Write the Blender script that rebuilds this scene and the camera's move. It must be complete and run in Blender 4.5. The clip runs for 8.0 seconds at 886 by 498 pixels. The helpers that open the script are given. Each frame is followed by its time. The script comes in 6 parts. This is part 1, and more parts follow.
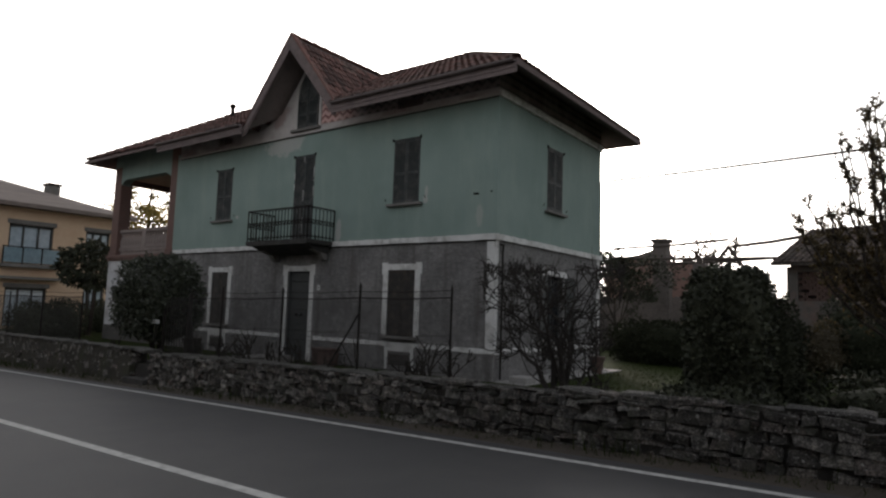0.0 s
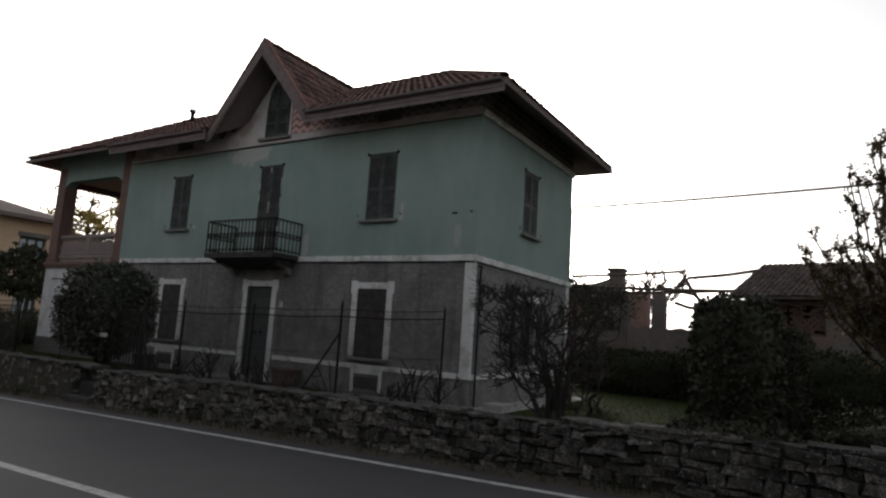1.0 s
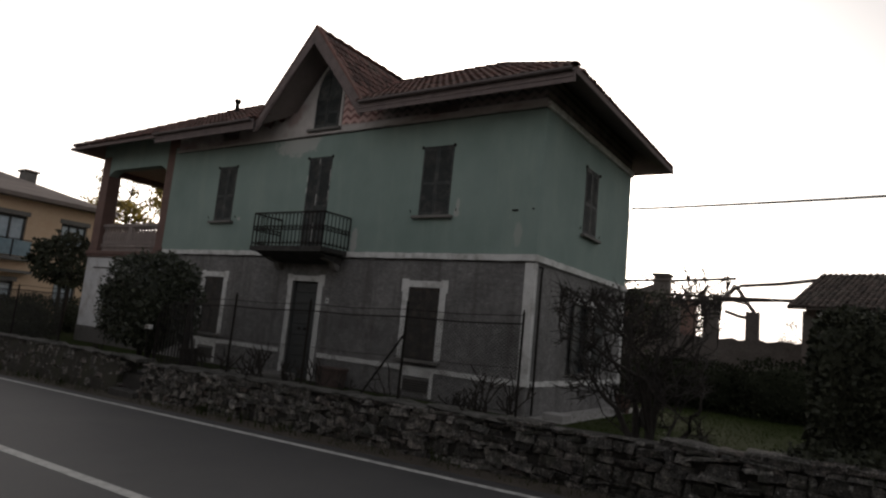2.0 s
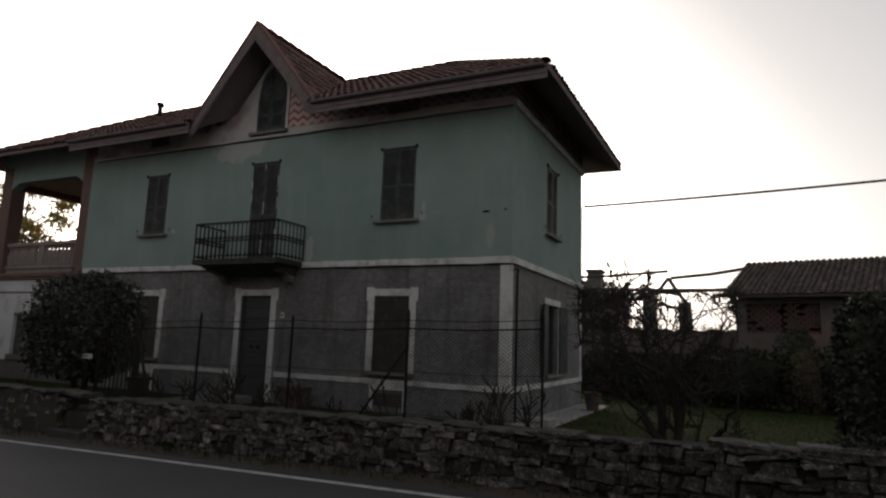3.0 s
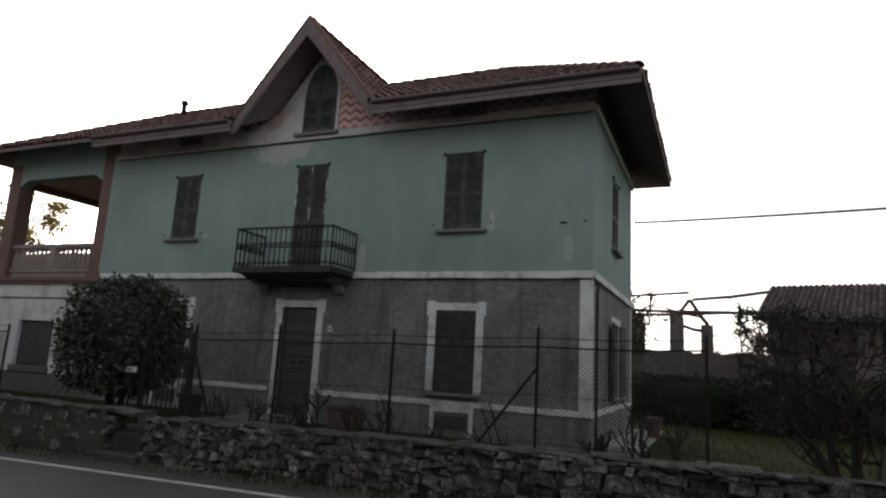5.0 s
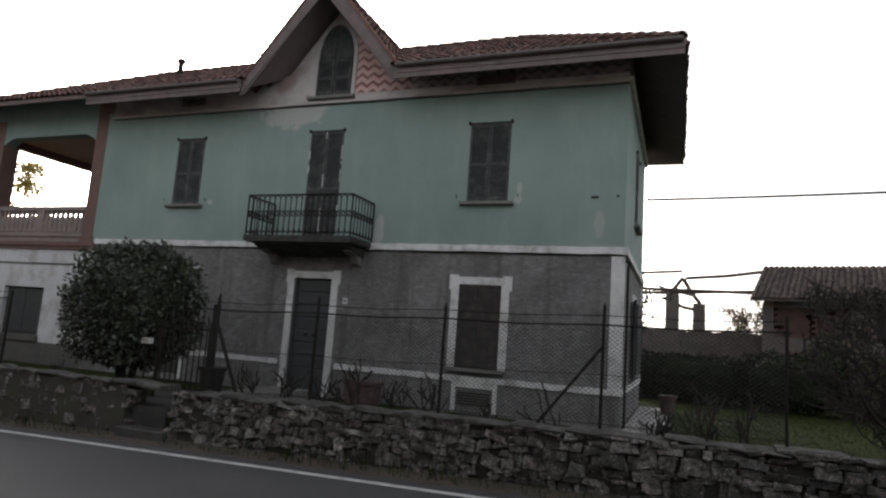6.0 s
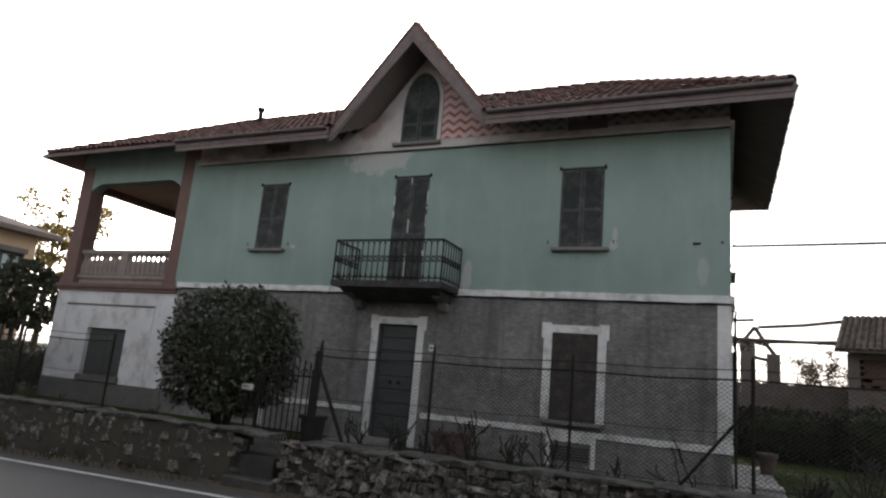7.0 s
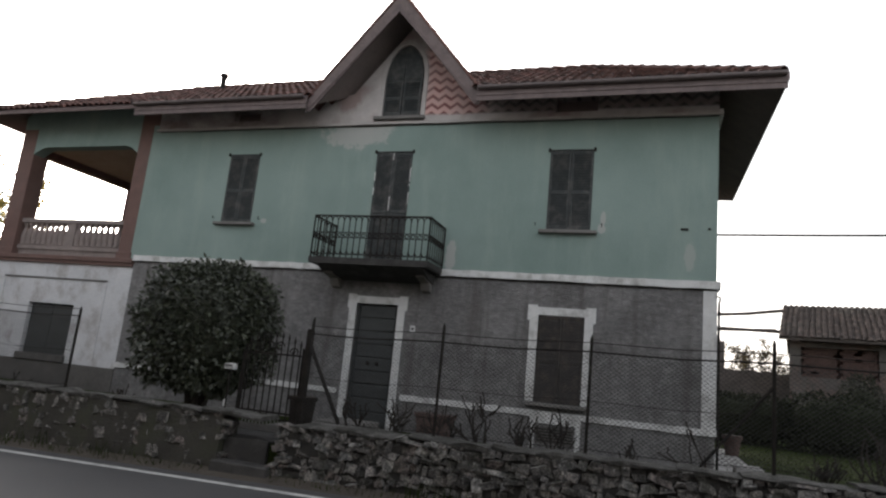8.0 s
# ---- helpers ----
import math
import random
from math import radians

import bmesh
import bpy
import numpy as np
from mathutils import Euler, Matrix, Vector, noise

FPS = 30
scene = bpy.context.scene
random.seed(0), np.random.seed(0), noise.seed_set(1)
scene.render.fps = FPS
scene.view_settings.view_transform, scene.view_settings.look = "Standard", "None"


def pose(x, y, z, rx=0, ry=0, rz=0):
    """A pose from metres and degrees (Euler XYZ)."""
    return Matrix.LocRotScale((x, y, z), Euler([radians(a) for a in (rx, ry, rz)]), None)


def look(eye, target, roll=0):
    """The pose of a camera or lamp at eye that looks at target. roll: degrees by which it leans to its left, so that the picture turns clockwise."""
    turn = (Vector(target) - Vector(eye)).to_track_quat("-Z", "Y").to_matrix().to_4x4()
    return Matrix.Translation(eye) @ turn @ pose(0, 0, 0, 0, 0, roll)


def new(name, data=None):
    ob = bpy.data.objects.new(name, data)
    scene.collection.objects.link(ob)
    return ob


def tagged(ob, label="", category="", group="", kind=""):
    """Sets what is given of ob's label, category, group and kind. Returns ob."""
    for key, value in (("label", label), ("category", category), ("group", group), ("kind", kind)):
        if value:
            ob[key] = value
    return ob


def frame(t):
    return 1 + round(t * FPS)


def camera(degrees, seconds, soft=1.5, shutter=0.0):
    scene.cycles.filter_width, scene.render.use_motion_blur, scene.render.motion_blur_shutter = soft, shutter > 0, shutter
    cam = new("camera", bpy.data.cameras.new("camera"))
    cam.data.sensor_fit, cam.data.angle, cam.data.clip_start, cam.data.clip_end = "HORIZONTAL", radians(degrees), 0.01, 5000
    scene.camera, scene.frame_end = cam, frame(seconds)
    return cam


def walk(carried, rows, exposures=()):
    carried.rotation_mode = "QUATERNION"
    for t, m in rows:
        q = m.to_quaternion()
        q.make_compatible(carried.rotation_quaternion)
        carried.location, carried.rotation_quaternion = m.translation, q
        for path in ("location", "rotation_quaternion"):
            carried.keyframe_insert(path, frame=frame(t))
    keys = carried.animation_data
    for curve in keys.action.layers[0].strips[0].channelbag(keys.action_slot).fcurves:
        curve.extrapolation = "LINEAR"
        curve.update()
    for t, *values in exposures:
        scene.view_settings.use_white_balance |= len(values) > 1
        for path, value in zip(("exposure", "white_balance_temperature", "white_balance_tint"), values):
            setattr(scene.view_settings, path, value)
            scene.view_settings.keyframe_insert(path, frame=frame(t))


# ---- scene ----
cam = camera(70.3, 8.0, soft=2.3)
PATH = [
    (0, (0.0, 0.071, 1.855), (-1.186, 1.67, 2.043), 1.9),
    (0.5, (-0.434, 0.225, 1.763), (-1.632, 1.811, 1.987), 3.4),
    (1, (-0.919, 0.083, 1.812), (-1.96, 1.77, 2.079), 3.7),
    (1.5, (-1.478, 0.106, 1.821), (-2.536, 1.78, 2.098), 3.8),
    (2, (-1.948, 0.327, 1.82), (-3.058, 1.97, 2.079), 5.6),
    (2.2, (-2.23, 0.259, 1.793), (-3.262, 1.948, 2.079), 5.5),
    (3.3, (-3.763, 0.175, 1.826), (-4.62, 1.958, 2.117), 1.8),
    (3.5, (-3.954, 0.135, 1.798), (-4.842, 1.866, 2.263), 2.9),
    (4, (-4.52, 0.044, 1.722), (-5.352, 1.826, 2.085), 3.0),
    (4.5, (-5.137, 0.12, 1.756), (-5.914, 1.926, 2.121), 2.3),
    (5, (-5.716, 0.201, 1.75), (-6.508, 2.004, 2.099), 3.2),
    (5.2, (-5.969, 0.166, 1.736), (-6.715, 1.997, 2.037), 3.1),
    (6.3, (-7.269, 0.189, 1.71), (-7.975, 2.04, 1.982), 4.1),
    (6.5, (-7.47, 0.134, 1.701), (-8.183, 1.959, 2.103), 4.7),
    (7, (-8.127, -0.055, 1.708), (-8.942, 1.727, 2.109), 5.1),
    (7.5, (-8.682, 0.075, 1.612), (-9.27, 1.937, 2.042), 3.1),
    (8, (-9.236, -0.078, 1.572), (-9.863, 1.785, 1.942), 5.6),
]
EXPOSURES = [(0, 1.26, 6550, 12), (0.5, 1.16, 6550, 12), (1, 1.06, 6550, 12), (1.5, 0.67, 6900, 14), (2, 0.89, 6900, 14), (3.5, 0.67, 6900, 14), (4, 0.95, 6850, 14), (4.5, 0.97, 6600, 12), (5, 1.49, 6550, 12), (6.5, 1.93, 6550, 12), (7, 2.03, 6550, 12), (7.5, 1.91, 6550, 12), (8, 2.15, 6550, 12)]
walk(cam, [(t, look(eye, target, roll)) for t, eye, target, roll in PATH], EXPOSURES)

# ---- world, sun, exposure ----
SUN_AZ, SUN_EL = 125.0, 9.0      # degrees from +x, anticlockwise; the sun stands low behind the house
world = bpy.data.worlds.new("world")
scene.world = world
world.use_nodes = True
wn = world.node_tree
sky = wn.nodes.new("ShaderNodeTexSky")
sky.sky_type = "NISHITA"
sky.sun_disc = False
sky.sun_elevation = radians(SUN_EL)
sky.sun_rotation = radians(90 - SUN_AZ)
sky.air_density, sky.dust_density, sky.ozone_density = 1.0, 4.5, 1.0
hazy = wn.nodes.new("ShaderNodeHueSaturation")
hazy.inputs["Saturation"].default_value = 0.22
wn.links.new(sky.outputs[0], hazy.inputs["Color"])
wn.links.new(hazy.outputs[0], wn.nodes["Background"].inputs[0])
wn.nodes["Background"].inputs[1].default_value = 0.15
sun = new("sun", bpy.data.lights.new("sun", "SUN"))
sun.data.energy, sun.data.angle, sun.data.color = 0.8, radians(10), (1.0, 0.86, 0.7)
sa, se = radians(SUN_AZ), radians(SUN_EL)
sun.matrix_world = look((0, 0, 60), (-math.cos(sa) * math.cos(se), -math.sin(sa) * math.cos(se), 60 - math.sin(se)))


# ---- materials ----
def mat(name, rough=0.85, metal=0.0, spec=0.4):
    m = bpy.data.materials.new(name)
    m.use_nodes = True
    nt = m.node_tree
    b = nt.nodes["Principled BSDF"]
    b.inputs["Roughness"].default_value = rough
    b.inputs["Metallic"].default_value = metal
    b.inputs["Specular IOR Level"].default_value = spec
    return m, nt, b


def node(nt, kind, **inputs):
    n = nt.nodes.new(kind)
    for k, v in inputs.items():
        n.inputs[k.replace("_", " ")].default_value = v
    return n


def ramp(nt, fac, stops):
    r = nt.nodes.new("ShaderNodeValToRGB")
    els = r.color_ramp.elements
    while len(els) < len(stops):
        els.new(0.5)
    for e, (p, c) in zip(els, stops):
        e.position, e.color = p, (*c, 1) if len(c) == 3 else c
    nt.links.new(fac, r.inputs[0])
    return r.outputs[0]


def noise_of(nt, scale, detail=5.0, rough=0.6, stretch=(1, 1, 1), where="Object"):
    tc = nt.nodes.new("ShaderNodeTexCoord")
    mp = nt.nodes.new("ShaderNodeMapping")
    mp.inputs["Scale"].default_value = stretch
    nt.links.new(tc.outputs[where], mp.inputs[0])
    n = node(nt, "ShaderNodeTexNoise", Scale=scale, Detail=detail, Roughness=rough)
    nt.links.new(mp.outputs[0], n.inputs["Vector"])
    return n.outputs["Fac"]


def mixed(nt, fac, a, b, mode="MIX"):
    m = nt.nodes.new("ShaderNodeMix")
    m.data_type, m.blend_type = "RGBA", mode
    for sock, v in ((m.inputs[0], fac), (m.inputs[6], a), (m.inputs[7], b)):
        if isinstance(v, (int, float)):
            sock.default_value = v
        elif isinstance(v, tuple):
            sock.default_value = (*v, 1)
        else:
            nt.links.new(v, sock)
    return m.outputs[2]


def calc(nt, op, a, b=None, clamp=False):
    m = nt.nodes.new("ShaderNodeMath")
    m.operation, m.use_clamp = op, clamp
    for i, v in enumerate((a, b)):
        if v is None:
            continue
        if isinstance(v, (int, float)):
            m.inputs[i].default_value = v
        else:
            nt.links.new(v, m.inputs[i])
    return m.outputs[0]


def bump(nt, b, height, strength=0.3, distance=0.02):
    n = node(nt, "ShaderNodeBump", Strength=strength, Distance=distance)
    nt.links.new(height, n.inputs["Height"])
    nt.links.new(n.outputs[0], b.inputs["Normal"])


def surface(name, low, high, scale=3.0, fine=40.0, rough=0.85, metal=0.0, bumps=0.3, dist=0.01, spec=0.4,
            dirt=None, dirt_scale=0.7, dirt_amount=0.5, stretch=(1, 1, 1), vary=0.0):
    """Two scales of colour noise, an optional dirt colour with a shape of its own, and fine relief."""
    m, nt, b = mat(name, rough, metal, spec)
    broad = noise_of(nt, scale, 6, 0.65, stretch)
    grain = noise_of(nt, fine, 4, 0.6, stretch)
    c = ramp(nt, broad, [(0.3, low), (0.7, high)])
    c = mixed(nt, 0.35, c, ramp(nt, grain, [(0.25, tuple(v * 0.6 for v in low)), (0.75, tuple(min(1, v * 1.25) for v in high))]))
    if dirt:
        d = noise_of(nt, dirt_scale, 8, 0.7, stretch)
        f = calc(nt, "MULTIPLY", ramp(nt, d, [(0.48, (0, 0, 0)), (0.66, (1, 1, 1))]), dirt_amount)
        c = mixed(nt, f, c, dirt)
    if vary:
        oi = nt.nodes.new("ShaderNodeObjectInfo")
        ge = nt.nodes.new("ShaderNodeNewGeometry")
        r = calc(nt, "FRACT", calc(nt, "ADD", oi.outputs["Random"], ge.outputs["Random Per Island"]))
        c = mixed(nt, 1.0, c, ramp(nt, r, [(0.0, (1 - vary,) * 3), (1.0, (1 + vary * 0.6, 1 + vary * 0.5, 1 + vary * 0.4))]), "MULTIPLY")
    nt.links.new(c, b.inputs["Base Color"])
    bump(nt, b, grain, bumps, dist)
    return m


GREEN, GREEN_D = (0.242, 0.310, 0.288), (0.158, 0.220, 0.202)
M_WHITE = surface("white_trim", (0.50, 0.50, 0.50), (0.68, 0.68, 0.67), 4, 60, dirt=(0.24, 0.23, 0.215), dirt_amount=0.75, dirt_scale=2.6)
def roughcast(name):
    """Grey roughcast: fine pitted relief, pale bloom, dark damp blotches."""
    m, nt, b = mat(name, 0.92)
    broad, mid, fine = noise_of(nt, 0.7, 8, 0.7), noise_of(nt, 6.0, 8, 0.75, (0.9, 0.9, 1.2)), noise_of(nt, 70, 3, 0.6)
    c = ramp(nt, broad, [(0.34, (0.085, 0.085, 0.087)), (0.5, (0.158, 0.157, 0.158)), (0.66, (0.235, 0.232, 0.231))])
    c = mixed(nt, calc(nt, "MULTIPLY", ramp(nt, mid, [(0.5, (0, 0, 0)), (0.75, (1, 1, 1))]), 0.6), c, (0.36, 0.355, 0.35))
    c = mixed(nt, calc(nt, "MULTIPLY", ramp(nt, mid, [(0.25, (1, 1, 1)), (0.5, (0, 0, 0))]), 0.6), c, (0.085, 0.084, 0.084))
    c = mixed(nt, 0.3, c, ramp(nt, fine, [(0.3, (0.08, 0.078, 0.076)), (0.7, (0.36, 0.34, 0.33))]))
    coarse = noise_of(nt, 17.0, 5, 0.7, (0.55, 0.55, 1.3))
    c = mixed(nt, 0.3, c, mixed(nt, 1.0, c, ramp(nt, coarse, [(0.34, (0.35, 0.35, 0.36)), (0.5, (1.0, 1.0, 1.0)), (0.66, (1.9, 1.9, 1.93))]), "MULTIPLY"))
    streak = noise_of(nt, 1.6, 6, 0.65, (2.0, 2.0, 0.18))
    c = mixed(nt, calc(nt, "MULTIPLY", ramp(nt, streak, [(0.52, (0, 0, 0)), (0.66, (1, 1, 1))]), 0.6), c, (0.095, 0.087, 0.083))
    nt.links.new(c, b.inputs["Base Color"])
    bump(nt, b, calc(nt, "ADD", fine, calc(nt, "MULTIPLY", coarse, 1.5)), 0.9, 0.025)
    return m


M_GREY = roughcast("grey_roughcast")
M_GARAGE = surface("pale_plaster", (0.47, 0.48, 0.50), (0.62, 0.62, 0.63), 1.6, 30, dirt=(0.27, 0.24, 0.225), dirt_amount=0.7, dirt_scale=1.7, stretch=(1, 1, 0.85))
M_PLINTH = surface("dark_plinth", (0.065, 0.062, 0.06), (0.13, 0.122, 0.115), 2, 30, bumps=0.5)
M_BROWN = surface("brown_pillar_paint", (0.11, 0.068, 0.06), (0.17, 0.10, 0.086), 3, 40, dirt=(0.12, 0.09, 0.08))
M_SHUTTER = surface("shutter_paint", (0.021, 0.025, 0.026), (0.042, 0.047, 0.047), 6, 50, rough=0.65, dirt=(0.13, 0.12, 0.11), dirt_scale=3, dirt_amount=0.5)
M_SHUTTER_LOW = surface("worn_shutter_paint", (0.016, 0.015, 0.014), (0.040, 0.035, 0.032), 5, 45, rough=0.7, dirt=(0.10, 0.075, 0.06), dirt_scale=4, dirt_amount=0.5)
M_DOOR = surface("door_paint", (0.030, 0.033, 0.034), (0.056, 0.060, 0.060), 5, 40, rough=0.6, stretch=(0.3, 1, 1))
M_SOFFIT = surface("soffit_wood", (0.10, 0.074, 0.071), (0.16, 0.12, 0.115), 3, 30, stretch=(0.2, 1, 1))
M_LINING = surface("gable_lining", (0.17, 0.14, 0.135), (0.25, 0.21, 0.20), 3, 30, dirt=(0.11, 0.09, 0.085), dirt_scale=1.5)
M_FASCIA = surface("fascia_wood", (0.115, 0.09, 0.088), (0.19, 0.15, 0.147), 4, 40, dirt=(0.09, 0.075, 0.075), dirt_scale=3, dirt_amount=0.7)
M_GUTTER = surface("gutter_metal", (0.12, 0.10, 0.10), (0.2, 0.17, 0.17), 3, 30, rough=0.5, metal=0.5)
M_TILE = surface("clay_tile", (0.068, 0.040, 0.036), (0.17, 0.082, 0.071), 2.5, 30, vary=0.6, dirt=(0.085, 0.075, 0.066), dirt_scale=1.2, dirt_amount=0.8)
M_IRON = surface("wrought_iron", (0.011, 0.0105, 0.010), (0.030, 0.026, 0.023), 8, 60, rough=0.75, metal=0.0, spec=0.12)
M_CONC = surface("concrete", (0.11, 0.105, 0.10), (0.20, 0.19, 0.18), 3, 40, bumps=0.5, dirt=(0.09, 0.085, 0.08))
M_STAIN = surface("stained_concrete", (0.032, 0.031, 0.03), (0.065, 0.062, 0.06), 3, 40, bumps=0.5, dirt=(0.11, 0.105, 0.10), dirt_scale=3, dirt_amount=0.4)
M_PAVE = surface("pale_concrete", (0.20, 0.195, 0.19), (0.36, 0.35, 0.34), 2.5, 35, bumps=0.5, dirt=(0.11, 0.105, 0.10), dirt_scale=2.5, dirt_amount=0.7)
M_BLACK_CONC = surface("blackened_concrete", (0.016, 0.015, 0.014), (0.042, 0.04, 0.038), 3, 40, bumps=0.5, dirt=(0.075, 0.072, 0.07), dirt_scale=4, dirt_amount=0.5)
M_CEIL = surface("loggia_plaster", (0.30, 0.22, 0.165), (0.40, 0.31, 0.24), 2, 30)
M_CAP = surface("mossy_cement", (0.035, 0.034, 0.03), (0.085, 0.082, 0.075), 5, 30, bumps=1.0, dist=0.04, dirt=(0.2, 0.195, 0.185), dirt_scale=7, dirt_amount=0.55)
M_MOULD = surface("pale_moulding", (0.37, 0.345, 0.335), (0.50, 0.475, 0.465), 2, 40, dirt=(0.28, 0.26, 0.25))
M_EARTH = surface("earthy_render", (0.03, 0.028, 0.024), (0.075, 0.07, 0.06), 3, 35, bumps=0.9, dist=0.03, dirt=(0.05, 0.055, 0.032), dirt_scale=1.5, dirt_amount=0.7)
M_ASPHALT = surface("asphalt", (0.040, 0.040, 0.042), (0.062, 0.061, 0.062), 0.6, 160, rough=0.62, bumps=0.5, dist=0.006, dirt=(0.085, 0.082, 0.08), dirt_scale=0.35, dirt_amount=0.35, spec=0.5)
M_LINE = surface("road_paint", (0.42, 0.42, 0.41), (0.62, 0.62, 0.60), 6, 60, rough=0.6, dirt=(0.12, 0.12, 0.12), dirt_scale=7, dirt_amount=0.6)
M_SOIL = surface("soil", (0.05, 0.042, 0.035), (0.09, 0.075, 0.06), 2, 30, bumps=0.9, dist=0.03)
M_GRASSG = surface("lawn_ground", (0.018, 0.025, 0.008), (0.034, 0.046, 0.014), 1.2, 50, bumps=0.9, dist=0.03, spec=0.03, dirt=(0.03, 0.033, 0.016), dirt_scale=0.6)
def stony(name, shade=1.0):
    """Rubble stone: each stone its own grey or rusty tone, with veins, lichen and pits."""
    m, nt, b = mat(name, 0.9)
    oi, ge = nt.nodes.new("ShaderNodeObjectInfo"), nt.nodes.new("ShaderNodeNewGeometry")
    r = calc(nt, "FRACT", calc(nt, "ADD", oi.outputs["Random"], ge.outputs["Random Per Island"]))
    tone = ramp(nt, r, [(q, tuple(shade * v for v in w)) for q, w in ((0.0, (0.045, 0.043, 0.041)), (0.22, (0.15, 0.143, 0.136)), (0.4, (0.075, 0.071, 0.067)), (0.58, (0.21, 0.20, 0.19)), (0.74, (0.125, 0.105, 0.097)), (0.84, (0.10, 0.10, 0.098)), (1.0, (0.27, 0.262, 0.25)))])
    geo = nt.nodes.new("ShaderNodeNewGeometry")
    wp = node(nt, "ShaderNodeTexNoise", Scale=11.0, Detail=7.0, Roughness=0.72)
    nt.links.new(geo.outputs["Position"], wp.inputs["Vector"])
    wf = node(nt, "ShaderNodeTexNoise", Scale=55.0, Detail=4.0, Roughness=0.65)
    nt.links.new(geo.outputs["Position"], wf.inputs["Vector"])
    c = mixed(nt, 1.0, tone, ramp(nt, wp.outputs["Fac"], [(0.34, (0.22, 0.22, 0.22)), (0.5, (0.9, 0.9, 0.9)), (0.66, (2.0, 1.95, 1.85))]), "MULTIPLY")
    c = mixed(nt, 0.85, c, mixed(nt, 1.0, c, ramp(nt, wf.outputs["Fac"], [(0.36, (0.2, 0.2, 0.2)), (0.64, (1.9, 1.9, 1.9))]), "MULTIPLY"))
    # pale lichen flecks and broad dark mossy patches
    lf = node(nt, "ShaderNodeTexNoise", Scale=24.0, Detail=5.0, Roughness=0.7)
    nt.links.new(geo.outputs["Position"], lf.inputs["Vector"])
    c = mixed(nt, ramp(nt, lf.outputs["Fac"], [(0.60, (0, 0, 0)), (0.65, (0.85, 0.85, 0.85))]), c, (0.36, 0.355, 0.34))
    ms = node(nt, "ShaderNodeTexNoise", Scale=3.8, Detail=8.0, Roughness=0.75)
    nt.links.new(geo.outputs["Position"], ms.inputs["Vector"])
    c = mixed(nt, ramp(nt, ms.outputs["Fac"], [(0.50, (0, 0, 0)), (0.60, (0.75, 0.75, 0.75))]), c, (0.042, 0.044, 0.034))
    nt.links.new(c, b.inputs["Base Color"])
    bump(nt, b, wp.outputs["Fac"], 1.0, 0.04)
    return m


M_STONE = stony("rubble_stone")
# same rubble stone at 0.6 tone, for the right part of the wall
M_STONE_DARK = stony("dark_block_stone", 0.6)
M_MORTAR = surface("wall_mortar", (0.014, 0.013, 0.012), (0.05, 0.047, 0.043), 5, 40, bumps=0.8, dist=0.03)
M_OCHRE = surface("ochre_plaster", (0.50, 0.36, 0.25), (0.60, 0.45, 0.32), 0.8, 20, dirt=(0.46, 0.31, 0.20))
M_RUIN = surface("ruin_stone", (0.085, 0.074, 0.068), (0.15, 0.13, 0.12), 1.5, 12, bumps=0.8, dist=0.05, dirt=(0.055, 0.05, 0.048))
M_BRICK = surface("old_brick", (0.15, 0.095, 0.08), (0.24, 0.15, 0.13), 2, 20, bumps=0.6, dirt=(0.14, 0.12, 0.11))
M_TIMBER = surface("weathered_timber", (0.055, 0.045, 0.04), (0.10, 0.085, 0.075), 4, 30, stretch=(0.2, 1, 1))
M_TWIG = surface("grey_twig_bark", (0.020, 0.018, 0.017), (0.056, 0.05, 0.046), 6, 40, spec=0.2, bumps=0.8)
M_BARK = surface("bark", (0.022, 0.019, 0.017), (0.062, 0.054, 0.048), 6, 40, spec=0.1, bumps=0.8)


